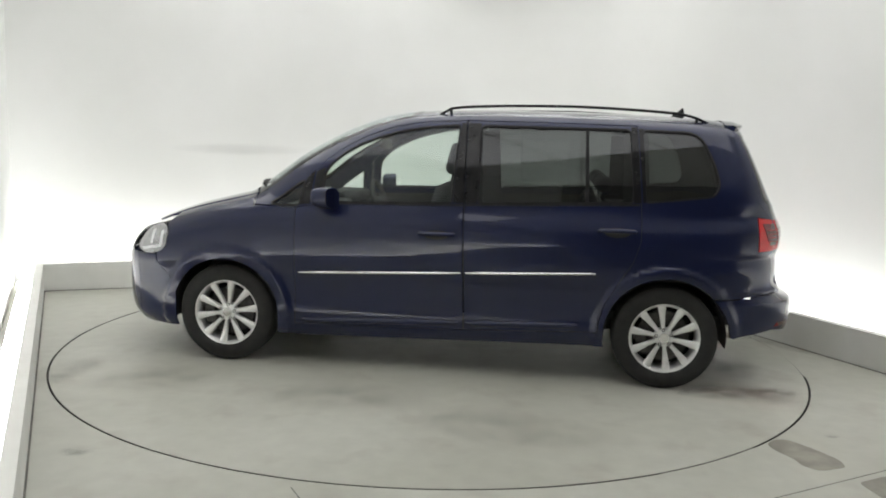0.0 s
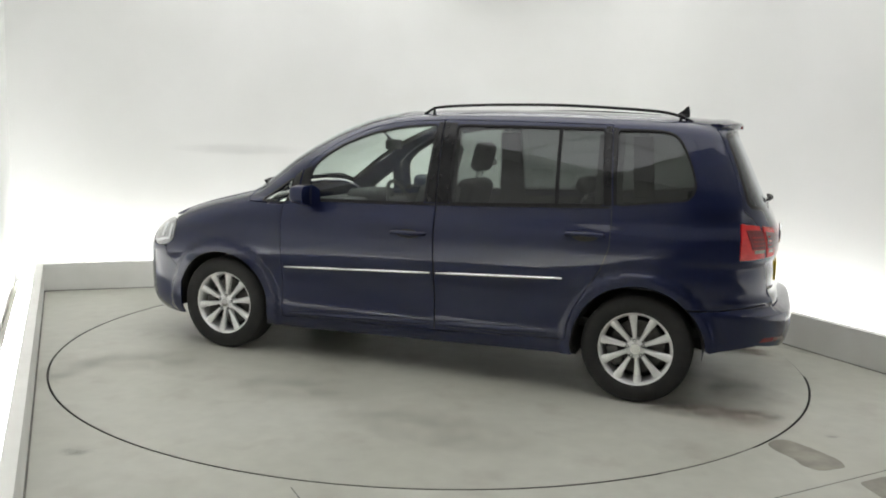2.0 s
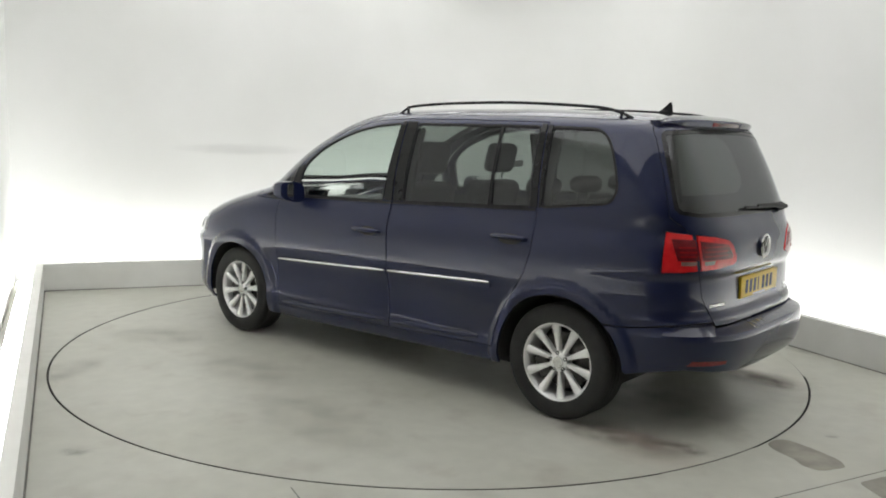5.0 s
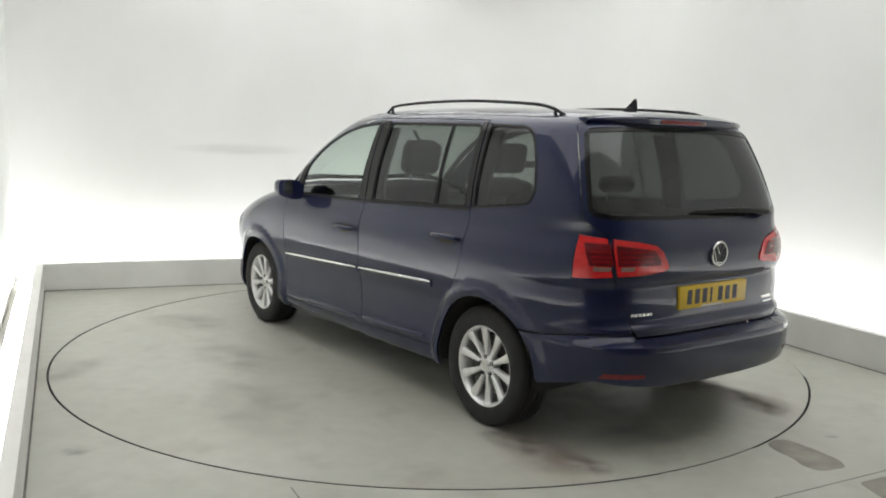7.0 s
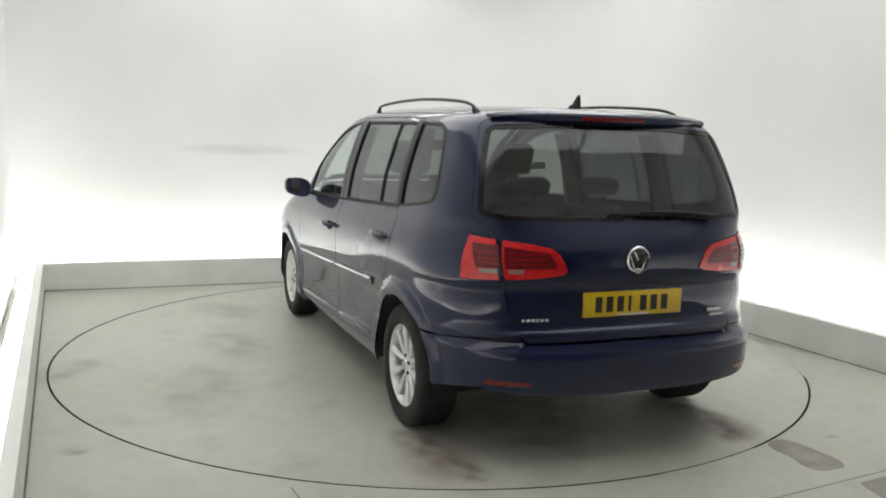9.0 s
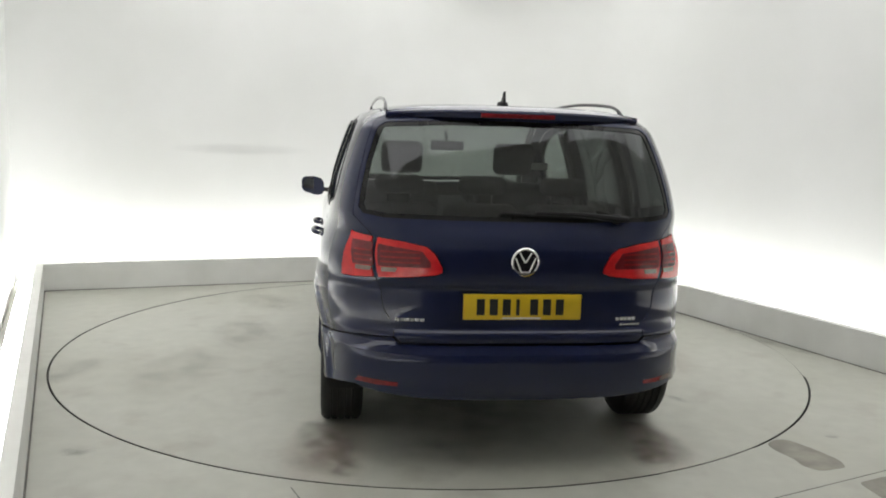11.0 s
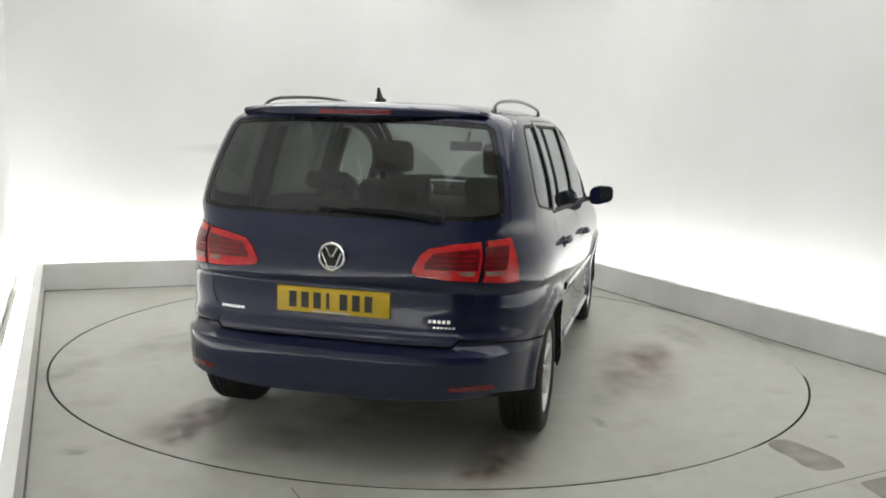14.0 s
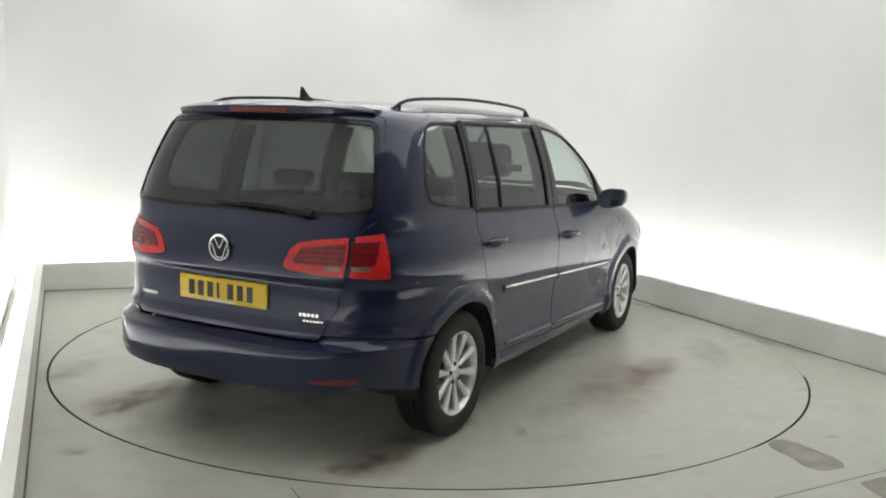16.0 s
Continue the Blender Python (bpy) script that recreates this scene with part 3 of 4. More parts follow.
gate_edge = [(s_at_y(y, z), z) for y, z in ((0.525, 0.556), (0.556, 0.585), (0.602, 0.70), (0.632, 0.82), (0.636, 0.98), (0.682, 1.04), (0.730, 1.085), (0.718, 1.2), (0.690, 1.33), (0.656, 1.45), (0.620, 1.512), (0.55, 1.530))]
lamp_out = [(s_at_x(-1.83, 1.022), 1.022)] + [(s_at_y(y, z), z) for y, z in ((0.72, 1.017), (0.645, 1.006), (0.640, 0.832), (0.72, 0.826))] + [(s_at_x(-1.838, 0.824), 0.824)]
lamp_in = [(s_at_y(y, z), z) for y, z in ((0.628, 1.004), (0.52, 0.992), (0.42, 0.972), (0.385, 0.945), (0.352, 0.885), (0.352, 0.862), (0.38, 0.85), (0.50, 0.838), (0.624, 0.832))]
SEAM = 0.545
bumper_join = [(s_at_y(y, z), z) for y, z in ((0.70, 0.578), (0.62, 0.583))]
body_side = ([(0.905, 0.185), (0.4, 0.198), (-0.2, 0.214), (-0.7, 0.228), (-0.985, 0.235)] + arch(HUBS[1][0], HUBS[1][1], ARCH_R, -10, 136)
             + [(s_at_x(-1.72, SEAM + 0.005), SEAM + 0.005), (s_at_x(-1.85, 0.567), 0.567)] + bumper_join
             + gate_edge[1:] + roof_edge_tail[::-1] + roof_edge[::-1] + pillar_line + [(1.17, 0.99), (0.905, 0.985)])
fender = ([(0.902, 0.19)] + arch(HUBS[0][0], HUBS[0][1], ARCH_F, 198, 5) + [(1.70, 0.50), (1.80, 0.60), (1.80, 0.66), (1.73, 0.70), (1.72, 0.80), (1.75, 0.84)]
          + [(x, top_z(x, 0.66) - 0.004) for x in (1.7, 1.6, 1.5, 1.4, 1.3, 1.2)] + [(1.175, 0.985), (0.902, 0.98)])


def sub(name, bm, mat, parent, label=""):
    return part(name, bm, mat, parent, label, smooth=True)


car = new("car")
tagged(car, "dark navy blue metallic five-door people carrier on the turntable", "car")

for side, mir in (("left", False), ("right", True)):
    bs = sub("body_side", sheet(wrap, body_side, [front_door[:12] + rear_door[3:] + [(-0.155, 0.285)], quarter_glass, tail_glass, lamp_out], step=0.024, mirror=mir), PAINT, car)
    sub("wing", sheet(wrap, shrink(fender, 0.002), step=0.024, mirror=mir), PAINT, car)
    fd = sub("front_door", sheet(wrap, shrink(front_door, 0.004), [front_glass], mirror=mir), PAINT, car)
    rd = sub("rear_door", sheet(wrap, shrink(rear_door, 0.004), [rear_glass], step=0.025, mirror=mir), PAINT, car)
    for owner, poly, mat in ((fd, front_glass, GLASS), (rd, rear_glass, DARK_GLASS), (bs, quarter_glass, GLASS), (bs, tail_glass, REAR_GLASS)):
        g = sub("window", sheet(wrap, shrink(poly, -0.004), off=-0.007, lip=0, mirror=mir), mat, owner, "clear side window glass" if mat is GLASS else "dark privacy window glass")
        g.visible_shadow = False
        sub("window_seal", sheet(wrap, shrink(poly, -0.006), [shrink(poly, 0.005)], off=0.002, lip=0.008, edge=0.018, mirror=mir), BLACK, owner, "black rubber window seal")

# tail
gate = gate_edge + mirrored(gate_edge)[::-1]
rear_glass_poly = [(s_at_y(y, z), z) for y, z in ((0.0, 1.078), (0.3, 1.080), (0.6, 1.086), (0.692, 1.10), (0.710, 1.125), (0.690, 1.25), (0.660, 1.37), (0.622, 1.475), (0.588, 1.496), (0.3, 1.511), (0.0, 1.514))]
rear_glass_poly = rear_glass_poly + mirrored(rear_glass_poly[1:-1])[::-1]
tailgate = sub("tailgate", sheet(wrap, shrink(gate, 0.003), [rear_glass_poly, lamp_in, mirrored(lamp_in)], step=0.024), PAINT, car)
g = sub("rear_window", sheet(wrap, shrink(rear_glass_poly, -0.004), off=-0.006, lip=0), REAR_GLASS, tailgate, "dark tinted rear window glass")
g.visible_shadow = False
sub("window_seal", sheet(wrap, shrink(rear_glass_poly, -0.006), [shrink(rear_glass_poly, 0.02)], off=-0.003, lip=0.004, edge=0.02), GLOSS_BLACK, tailgate)

bump_side = arch(HUBS[1][0], HUBS[1][1], ARCH_R, 137.5, 176)
bump_l = bump_side + [(s_at_x(-1.72, 0.318), 0.318), (s_at_x(-1.9, 0.352), 0.352)] + [(s_at_y(y, z), z) for y, z in ((0.72, 0.362), (0.55, 0.342), (0.4, 0.330), (0.15, 0.322))]
bump_top = [(s_at_x(-1.72, SEAM), SEAM + 0.001), (s_at_x(-1.85, 0.563), 0.563)] + [(s_at_y(y, z), z) for y, z in ((0.70, 0.574), (0.62, 0.579), (0.562, 0.581), (0.530, 0.553), (0.3, 0.552), (0.1, 0.552))]
rear_bumper_poly = bump_l + mirrored(bump_l)[::-1] + mirrored(bump_top) + bump_top[::-1]
rear_bumper = sub("rear_bumper", sheet(wrap, shrink(rear_bumper_poly, 0.002), step=0.017), PAINT, car)



def tail_strip(points):
    return [(s_at_y(y, z), z) for y, z in points]


for mir in (False, True):
    lo = sub("tail_light", sheet(wrap, shrink(lamp_out, 0.003), off=0.004, mirror=mir), BRIGHT_RED, car, "glossy red tail light")
    li = sub("gate_light", sheet(wrap, shrink(lamp_in, 0.003), off=0.004, mirror=mir), BRIGHT_RED, tailgate, "glossy red light in the tailgate")
    for owner, y_out, y_in, z_top, z_in in ((lo, 0.728, 0.643, 0.983, 0.980), (li, 0.622, 0.44, 0.974, 0.950)):
        slope = (z_top - z_in) / (y_out - y_in)
        tip = 0.0 if owner is lo else 0.035
        sub("lens_panel", sheet(wrap, tail_strip(((y_out, z_top), (y_in, z_in), (y_in - tip, 0.905), (y_in - tip, 0.884), (y_out, 0.884))), off=0.007, lip=0.004, mirror=mir), DEEP_RED, owner, "deep red lens panel")
        for k in range(3):
            z = 0.899 + 0.021 * k
            sub("lens_rib", sheet(wrap, tail_strip(((y_out - 0.008, z + 0.008), (y_in + 0.008, z + 0.008), (y_in + 0.008, z), (y_out - 0.008, z))), off=0.009, lip=0.004, mirror=mir), RED_LENS, owner, "red rib across the lens")
        y_end = y_in + 0.006 if owner is lo else 0.545
        sub("reversing_lens", sheet(wrap, tail_strip(((y_out - 0.012, 0.880), (y_end, 0.880), (y_end + 0.008, 0.862), (y_out - 0.012, 0.861))), off=0.007, lip=0.004, mirror=mir), CLEAR_LENS, owner, "pale greyish reversing lens")
    refl = [(s_at_y(y, z), z) for y, z in ((0.715, 0.384), (0.70, 0.407), (0.63, 0.407), (0.54, 0.403), (0.54, 0.387), (0.63, 0.384))]
    sub("reflector", sheet(wrap, refl, off=0.003, mirror=mir), DEEP_RED, rear_bumper, "red bumper reflector")

# roof, bonnet, windscreen
roof_poly = [(0.2, y) for y in (-0.6, 0.6)] + [(x, 0.60) for x in (0.0, -0.4, -0.8, -1.2, -1.5, -1.68)] + [(x, y) for x, y in ((-1.70, 0.4), (-1.705, 0.0), (-1.70, -0.4))] + [(x, -0.60) for x in (-1.68, -1.5, -1.2, -0.8, -0.4, 0.0)]
sub("roof", sheet(topskin, shrink(roof_poly, 0.002)), PAINT, car)
ws = [(0.2, -0.6), (0.2, 0.6)] + A_PILLAR[1:] + [(1.24, 0.5), (1.27, 0.25), (1.28, 0.0), (1.27, -0.25), (1.24, -0.5)] + [(x, -y) for x, y in A_PILLAR[:0:-1]]
g = sub("windscreen", sheet(topskin, shrink(ws, 0.012), step=0.05, lip=0), GLASS, car, "clear windscreen glass")
g.visible_shadow = False
sub("windscreen_seal", sheet(topskin, shrink(ws, 0.002), [shrink(ws, 0.04)], lip=0.004, off=0.001), GLOSS_BLACK, car)
hood = [(1.20, 0.655), (1.26, 0.5), (1.29, 0.25), (1.30, 0.0), (1.29, -0.25), (1.26, -0.5), (1.20, -0.655), (1.5, -0.658), (1.75, -0.655), (1.88, -0.62), (1.95, -0.4), (1.985, 0.0), (1.95, 0.4), (1.88, 0.62), (1.75, 0.655), (1.5, 0.658)]
sub("bonnet", sheet(topskin, shrink(hood, 0.002)), PAINT, car)
fe = [(side_y(1.95, z), z) for z in (0.19, 0.25, 0.32, 0.40, 0.48, 0.56, 0.62, 0.652)]
fb = [(-y, z) for y, z in fe[::-1]] + [(0.0, 0.165)] + fe + [(0.45, 0.645), (-0.45, 0.645)]
front_bumper = sub("front_bumper", sheet(frontskin, fb), PAINT, car)
side_b = [(1.665, 0.20), (1.665, 0.42), (1.70, 0.50), (1.80, 0.60), (1.81, 0.650), (1.90, 0.648), (1.948, 0.652), (1.948, 0.4), (1.948, 0.19)]
for mir in (False, True):
    sub("bumper_end", sheet(wrap, side_b, step=0.03, mirror=mir), PAINT, front_bumper)
    hl = rounded([(1.735, 0.705), (1.80, 0.665), (1.90, 0.655), (1.955, 0.69), (1.90, 0.79), (1.80, 0.835), (1.735, 0.815)], 0.03)
    h = sub("headlight", sheet(wrap, shrink(hl, -0.007), off=0.002, mirror=mir), LAMP_BOWL, car, "clear headlight with chrome reflectors")
    for hx in (1.762, 1.835):
        sub("lamp_bar", sheet(wrap, rounded([(hx - 0.010, 0.715), (hx + 0.014, 0.712), (hx + 0.010, 0.795), (hx - 0.010, 0.80)], 0.008), off=0.005, lip=0.004, edge=0.01, mirror=mir), LAMP_CHROME, h, "bright chrome lamp bar")
    sub("lamp_strip", sheet(wrap, [(1.76, 0.700), (1.90, 0.668), (1.92, 0.682), (1.76, 0.716)], off=0.005, lip=0.004, mirror=mir), LAMP_CHROME, h, "bright lamp strip")
sub("grille", sheet(frontskin, [(-0.66, 0.658), (0.66, 0.658), (0.62, 0.78), (-0.62, 0.78)], off=-0.004), GLOSS_BLACK, car, "gloss black grille")


# ------------------------------------------------------------------ wheels
def wheel(hx, mir, turn):
    ob = new("wheel")
    ob.parent = car
    R, w = 0.303, 0.205
    prof = [(0.198, -0.085), (0.215, -0.1), (0.25, -0.1025), (0.283, -0.098), (0.297, -0.086)]
    for k in range(5):
        c = -0.066 + k * 0.033
        prof += [(R, c - 0.011), (R, c + 0.011), (R - 0.007, c + 0.013), (R - 0.007, c + 0.020)] if k < 4 else [(R, c - 0.011), (R, c + 0.008)]
    prof += [(0.297, 0.086), (0.283, 0.098), (0.25, 0.1025), (0.215, 0.1), (0.198, 0.085)]
    part("tyre", lathe(prof, 72), RUBBER, ob, "black road tyre with grooved tread", smooth=True)
    rim = part("rim", lathe([(0.196, -0.09), (0.19, -0.07), (0.182, 0.0), (0.184, 0.06), (0.190, 0.078), (0.200, 0.090), (0.206, 0.091), (0.207, 0.084), (0.199, 0.080)], 72), ALLOY, ob, "silver ten-spoke alloy rim", smooth=True)
    for k in range(10):
        a = 2 * math.pi * k / 10
        bm = bmesh.new()
        sec = []
        for r, hw, yo, dp in ((0.036, 0.0095, 0.070, 0.03), (0.07, 0.0115, 0.072, 0.03), (0.12, 0.0155, 0.076, 0.026), (0.165, 0.0205, 0.081, 0.022), (0.194, 0.025, 0.084, 0.02)):
            ring = [(-hw, yo - dp), (-hw, yo - 0.007), (-hw * 0.55, yo), (hw * 0.55, yo), (hw, yo - 0.007), (hw, yo - dp)]
            sec.append([bm.verts.new((r * math.cos(a) - t * math.sin(a), y, r * math.sin(a) + t * math.cos(a))) for t, y in ring])
        for A, B in zip(sec, sec[1:]):
            for i in range(6):
                bm.faces.new((A[i], A[(i + 1) % 6], B[(i + 1) % 6], B[i]))
        bmesh.ops.recalc_face_normals(bm, faces=bm.faces)
        part("spoke", bm, ALLOY, rim, smooth=True)
    hub = part("hub", lathe([(0.058, 0.03), (0.056, 0.064), (0.050, 0.072), (0.033, 0.074), (0.031, 0.078), (0.0, 0.080)], 40), ALLOY, ob, smooth=True)
    part("hub_cap", lathe([(0.030, 0.077), (0.028, 0.081), (0.0, 0.083)], 32), CHROME, hub, "chrome centre cap", smooth=True)
    for k in range(5):
        a = 2 * math.pi * (k + 0.5) / 5
        bm = lathe([(0.0105, 0.060), (0.0105, 0.0765), (0.007, 0.077), (0.006, 0.07), (0.0, 0.07)], 12)
        bmesh.ops.translate(bm, verts=bm.verts, vec=(0.046 * math.cos(a), 0, 0.046 * math.sin(a)))
        part("wheel_bolt", bm, INK, hub)
    part("brake_disc", lathe([(0.05, -0.01), (0.15, -0.01), (0.15, 0.01), (0.05, 0.012)], 40), STEEL, ob, "grey steel brake disc", smooth=True)
    part("brake_caliper", box(0.09, 0.165, -0.03, 0.04, -0.06, 0.06, 0.012), STEEL, ob)
    part("wheel_back", lathe([(0.19, -0.06), (0.0, -0.05)], 40), UNDER, ob)
    y = 0.765
    ob.matrix_basis = pose(hx, -y if mir else y, 0.303, 0, turn, 180 if mir else 0)
    return ob


for mir in (False, True):
    wheel(HUBS[0][0], mir, 10)
    wheel(HUBS[1][0], mir, 25)

# ------------------------------------------------------------------ underbody and wheel housings
part("underbody", prism([(0.98, -0.72), (0.98, 0.72), (-0.98, 0.72), (-0.98, -0.72)], 0.20, 0.36), UNDER, car)
part("underbody", prism([(2.0, -0.5), (2.0, 0.5), (-1.93, 0.5), (-1.93, -0.5)], 0.34, 0.42), UNDER, car)
for hx, hz in HUBS:
    for sg in (-1, 1):
        bm = bmesh.new()
        rings = []
        for k in range(25):
            a = radians(-8 + 196 * k / 24)
            rings.append([bm.verts.new((hx + 0.352 * math.cos(a), y * sg, hz + 0.352 * math.sin(a))) for y in (0.50, side_y(hx + 0.352 * math.cos(a), hz + 0.352 * math.sin(a)) - 0.012)] + [bm.verts.new((hx + 0.12 * math.cos(a), 0.50 * sg, hz + 0.12 * math.sin(a)))])
        for A, B in zip(rings, rings[1:]):
            bm.faces.new((A[0], A[1], B[1], B[0]))
            bm.faces.new((A[0], A[2], B[2], B[0]))
        bmesh.ops.recalc_face_normals(bm, faces=bm.faces)
        sub("wheel_housing", bm, UNDER, car, "black wheel arch liner")

# ------------------------------------------------------------------ trim on the sides
def at_side(x, z, off, mir):
    p = wrap(x, z, off)
    return Vector((p.x, -p.y, p.z)) if mir else p


for mir in (False, True):
    doors = [o for o in car.children if o.name.split(".")[0] in ("front_door", "rear_door")]
    fd = [o for o in doors if o.name.startswith("front_door")][1 if mir else 0]
    rd = [o for o in doors if o.name.startswith("rear_door")][1 if mir else 0]
    bs = [o for o in car.children if o.name.startswith("body_side")][1 if mir else 0]

    def mould(x, d):
        return (x, 0.634 - 0.045 * (x + 0.12) + d)
    for owner, xa, xb in ((fd, 0.862, -0.130), (rd, -0.162, -0.918)):
        xs = [xa + (xb - xa) * k / 8 for k in range(9)]
        m = sub("side_moulding", sheet(wrap, [mould(x, -0.030) for x in xs] + [mould(x, 0.010) for x in xs[::-1]], off=0.008, lip=0.009, step=0.03, mirror=mir), PAINT, owner, "navy protective side moulding")
        sub("chrome_strip", tube([at_side(*mould(x, 0.001), 0.012, mir) for x in xs], [0.005] + [0.0085] * 7 + [0.005], 10), CHROME, m, "bright chrome strip")
        xe = (0.84, -0.12) if owner is fd else (-0.17, -0.83)
        xs = [xe[0] + (xe[1] - xe[0]) * k / 8 for k in range(9)]
        sub("sill_ridge", tube([at_side(x, 0.322 - 0.035 * x, 0.0, mir) for x in xs], [0.008] + [0.020] * 7 + [0.008], 12), PAINT, owner)
    # black pillar covers
    sub("pillar_trim", sheet(wrap, shrink([(-0.066, 1.045), (-0.092, 1.515), (-0.122, 1.515), (-0.131, 1.045)], 0.001), off=0.004, lip=0.006, mirror=mir), GLOSS_BLACK, fd, "gloss black pillar trim")
    sub("pillar_trim", sheet(wrap, shrink([(-0.139, 1.045), (-0.130, 1.515), (-0.21, 1.515), (-0.21, 1.045)], 0.001), off=0.004, lip=0.006, mirror=mir), GLOSS_BLACK, rd, "gloss black pillar trim")
    sub("pillar_trim", sheet(wrap, shrink([(-1.086, 1.515), (-1.121, 1.515), (-1.160, 1.085), (-1.119, 1.08)], 0.001), off=0.004, lip=0.006, mirror=mir), GLOSS_BLACK, rd, "gloss black pillar trim")
    sub("pillar_trim", sheet(wrap, [(-1.130, 1.508), (-1.157, 1.508), (-1.186, 1.09), (-1.170, 1.085)], off=0.004, lip=0.006, mirror=mir), GLOSS_BLACK, bs, "gloss black pillar trim")
    sub("mirror_base", sheet(wrap, rounded([(0.745, 1.012), (0.728, 1.225), (0.785, 1.195), (0.798, 1.006)], 0.008), off=0.004, lip=0.006, mirror=mir), BLACK, fd, "black mirror triangle")
    sub("pillar_trim", sheet(wrap, [(0.808, 1.006), (0.797, 1.20), (0.845, 1.155), (0.868, 1.0)], off=0.004, lip=0.006, mirror=mir), GLOSS_BLACK, bs, "gloss black pillar trim")
    sub("divider_bar", sheet(wrap, [(-0.842, 1.068), (-0.826, 1.503), (-0.845, 1.503), (-0.862, 1.068)], off=0.001, lip=0.008, mirror=mir), BLACK, rd, "black window divider bar")
    sub("belt_seal", sheet(wrap, [(0.79, 1.006), (-0.128, 1.028), (-0.128, 1.040), (0.79, 1.018)], off=0.004, lip=0.007, step=0.05, mirror=mir), BLACK, fd, "black rubber belt seal")
    sub("belt_seal", sheet(wrap, [(-0.142, 1.03), (-1.15, 1.068), (-1.15, 1.080), (-0.142, 1.042)], off=0.004, lip=0.007, step=0.05, mirror=mir), BLACK, rd, "black rubber belt seal")
    # handles
    for owner, hx, hz in ((fd, 0.02, 0.855), (rd, -1.03, 0.912)):
        cup = []
        for k in range(16):
            a = 2 * math.pi * k / 16
            cup.append((hx + 0.075 * math.cos(a), hz + 0.028 * math.sin(a)))
        # flat dark oval on the skin, painted as the handle cup's shade
        sub("handle_shade", sheet(wrap, cup, off=0.0015, lip=0.0, step=0.02, mirror=mir), UNDER, owner, "flat dark patch for the shaded cup behind the handle")
        pts = [at_side(hx + u, hz + 0.006, o, mir) for u, o in ((0.105, 0.004), (0.098, 0.026), (0.07, 0.036), (0.0, 0.040), (-0.07, 0.036), (-0.098, 0.026), (-0.105, 0.004))]
        sub("door_handle", tube(pts, [0.010, 0.012, 0.013, 0.014, 0.013, 0.012, 0.010], 10), PAINT, owner, "navy body-coloured door handle")
    # mirror
    sg = -1 if mir else 1
    bm = bmesh.new()
    bmesh.ops.create_uvsphere(bm, u_segments=28, v_segments=18, radius=1.0)
    for v in bm.verts:
        x, y, z = v.co
        x, y, z = (math.copysign(abs(q) ** 0.62, q) for q in (x, y, z))
        if x < -0.35:
            x = -0.35
        z *= 0.92 if y * sg > 0 else 1.0
        v.co = (0.665 + x * 0.085 + 0.02 * y * sg, sg * 0.958 + y * 0.082, 1.052 + z * 0.066 + 0.01 * y * sg)
    bmesh.ops.recalc_face_normals(bm, faces=bm.faces)
    wm = sub("wing_mirror", bm, PAINT, fd, "navy door mirror with black base")
    sub("mirror_arm", tube([at_side(0.755, 1.015, -0.01, mir), at_side(0.73, 1.01, 0.03, mir), (0.69, sg * 0.93, 1.002)], [0.030, 0.026, 0.022], 10, squash=0.6), BLACK, fd, "black mirror foot")
    bm = bmesh.new()
    bmesh.ops.create_circle(bm, cap_ends=True, segments=28, radius=1.0)
    for v in bm.verts:
        x, y, _ = v.co
        x, y = (math.copysign(abs(q) ** 0.65, q) for q in (x, y))
        v.co = (0.6315 - 0.022 * y * sg, sg * 0.958 + y * 0.066, 1.053 + x * 0.053 + 0.01 * y * sg)
    bmesh.ops.recalc_face_normals(bm, faces=bm.faces)
    ob = part("mirror_glass", bm, CHROME, wm, "mirror glass")
    sub("indicator", box(0.725, 0.742, min(sg * 0.93, sg * 1.02), max(sg * 0.93, sg * 1.02), 1.058, 1.072, 0.004), LAMP_CHROME, wm, "clear indicator strip")
    # roof rail
    ys = 0.575 * sg
    pts = []
    for k in range(25):
        t = k / 24
        x = 0.06 + t * (-1.60)
        z = top_z(x, 0.575) + ((0.033 + 0.019 * math.sin(math.pi * t)) * min(1, 20 * t, 10 * (1 - t)) ** 0.6 if 0 < t < 1 else -0.004)
        pts.append((x, ys, z))
    rail = sub("roof_rail", tube(pts, 0.0065, 8, squash=1.3), GLOSS_BLACK, car, "slim black roof rail")
    for k in (1, 23):
        p = pts[k]
        sub("rail_foot", tube([(p[0], p[1], p[2] + 0.002), (p[0], p[1], p[2] - 0.05)], [0.007, 0.012], 8), BLACK, rail)

# ------------------------------------------------------------------ tail details
bm = bmesh.new()
prof = []
N = 24
rows_ = []
for i in range(N + 1):
    y = -0.588 + 1.176 * i / N
    k = abs(y) / 0.588
    xr = -1.655 + 0.02 * k ** 3
    zt = top_z(xr, min(abs(y), 0.575))
    tip = -1.795 + 0.090 * k ** 3.5
    zz = 1.558 - 0.018 * k ** 3
    rows_.append([bm.verts.new(p) for p in ((xr, y, zt + 0.004), (xr - 0.06, y, zt + 0.004), (tip + 0.03, y, zz + 0.008), (tip + 0.004, y, zz), (tip, y, zz - 0.008), (tip + 0.010, y, zz - 0.036 * (1 - 0.55 * k ** 3)), (-1.71 + 0.02 * k ** 3, y, 1.512))])
for A, B in zip(rows_, rows_[1:]):
    for i in range(6):
        bm.faces.new((A[i], B[i], B[i + 1], A[i + 1]))
bm.faces.new(rows_[0])
bm.faces.new(rows_[-1][::-1])
bmesh.ops.recalc_face_normals(bm, faces=bm.faces)
spoiler = sub("spoiler", bm, PAINT, tailgate, "navy roof spoiler over the rear window")
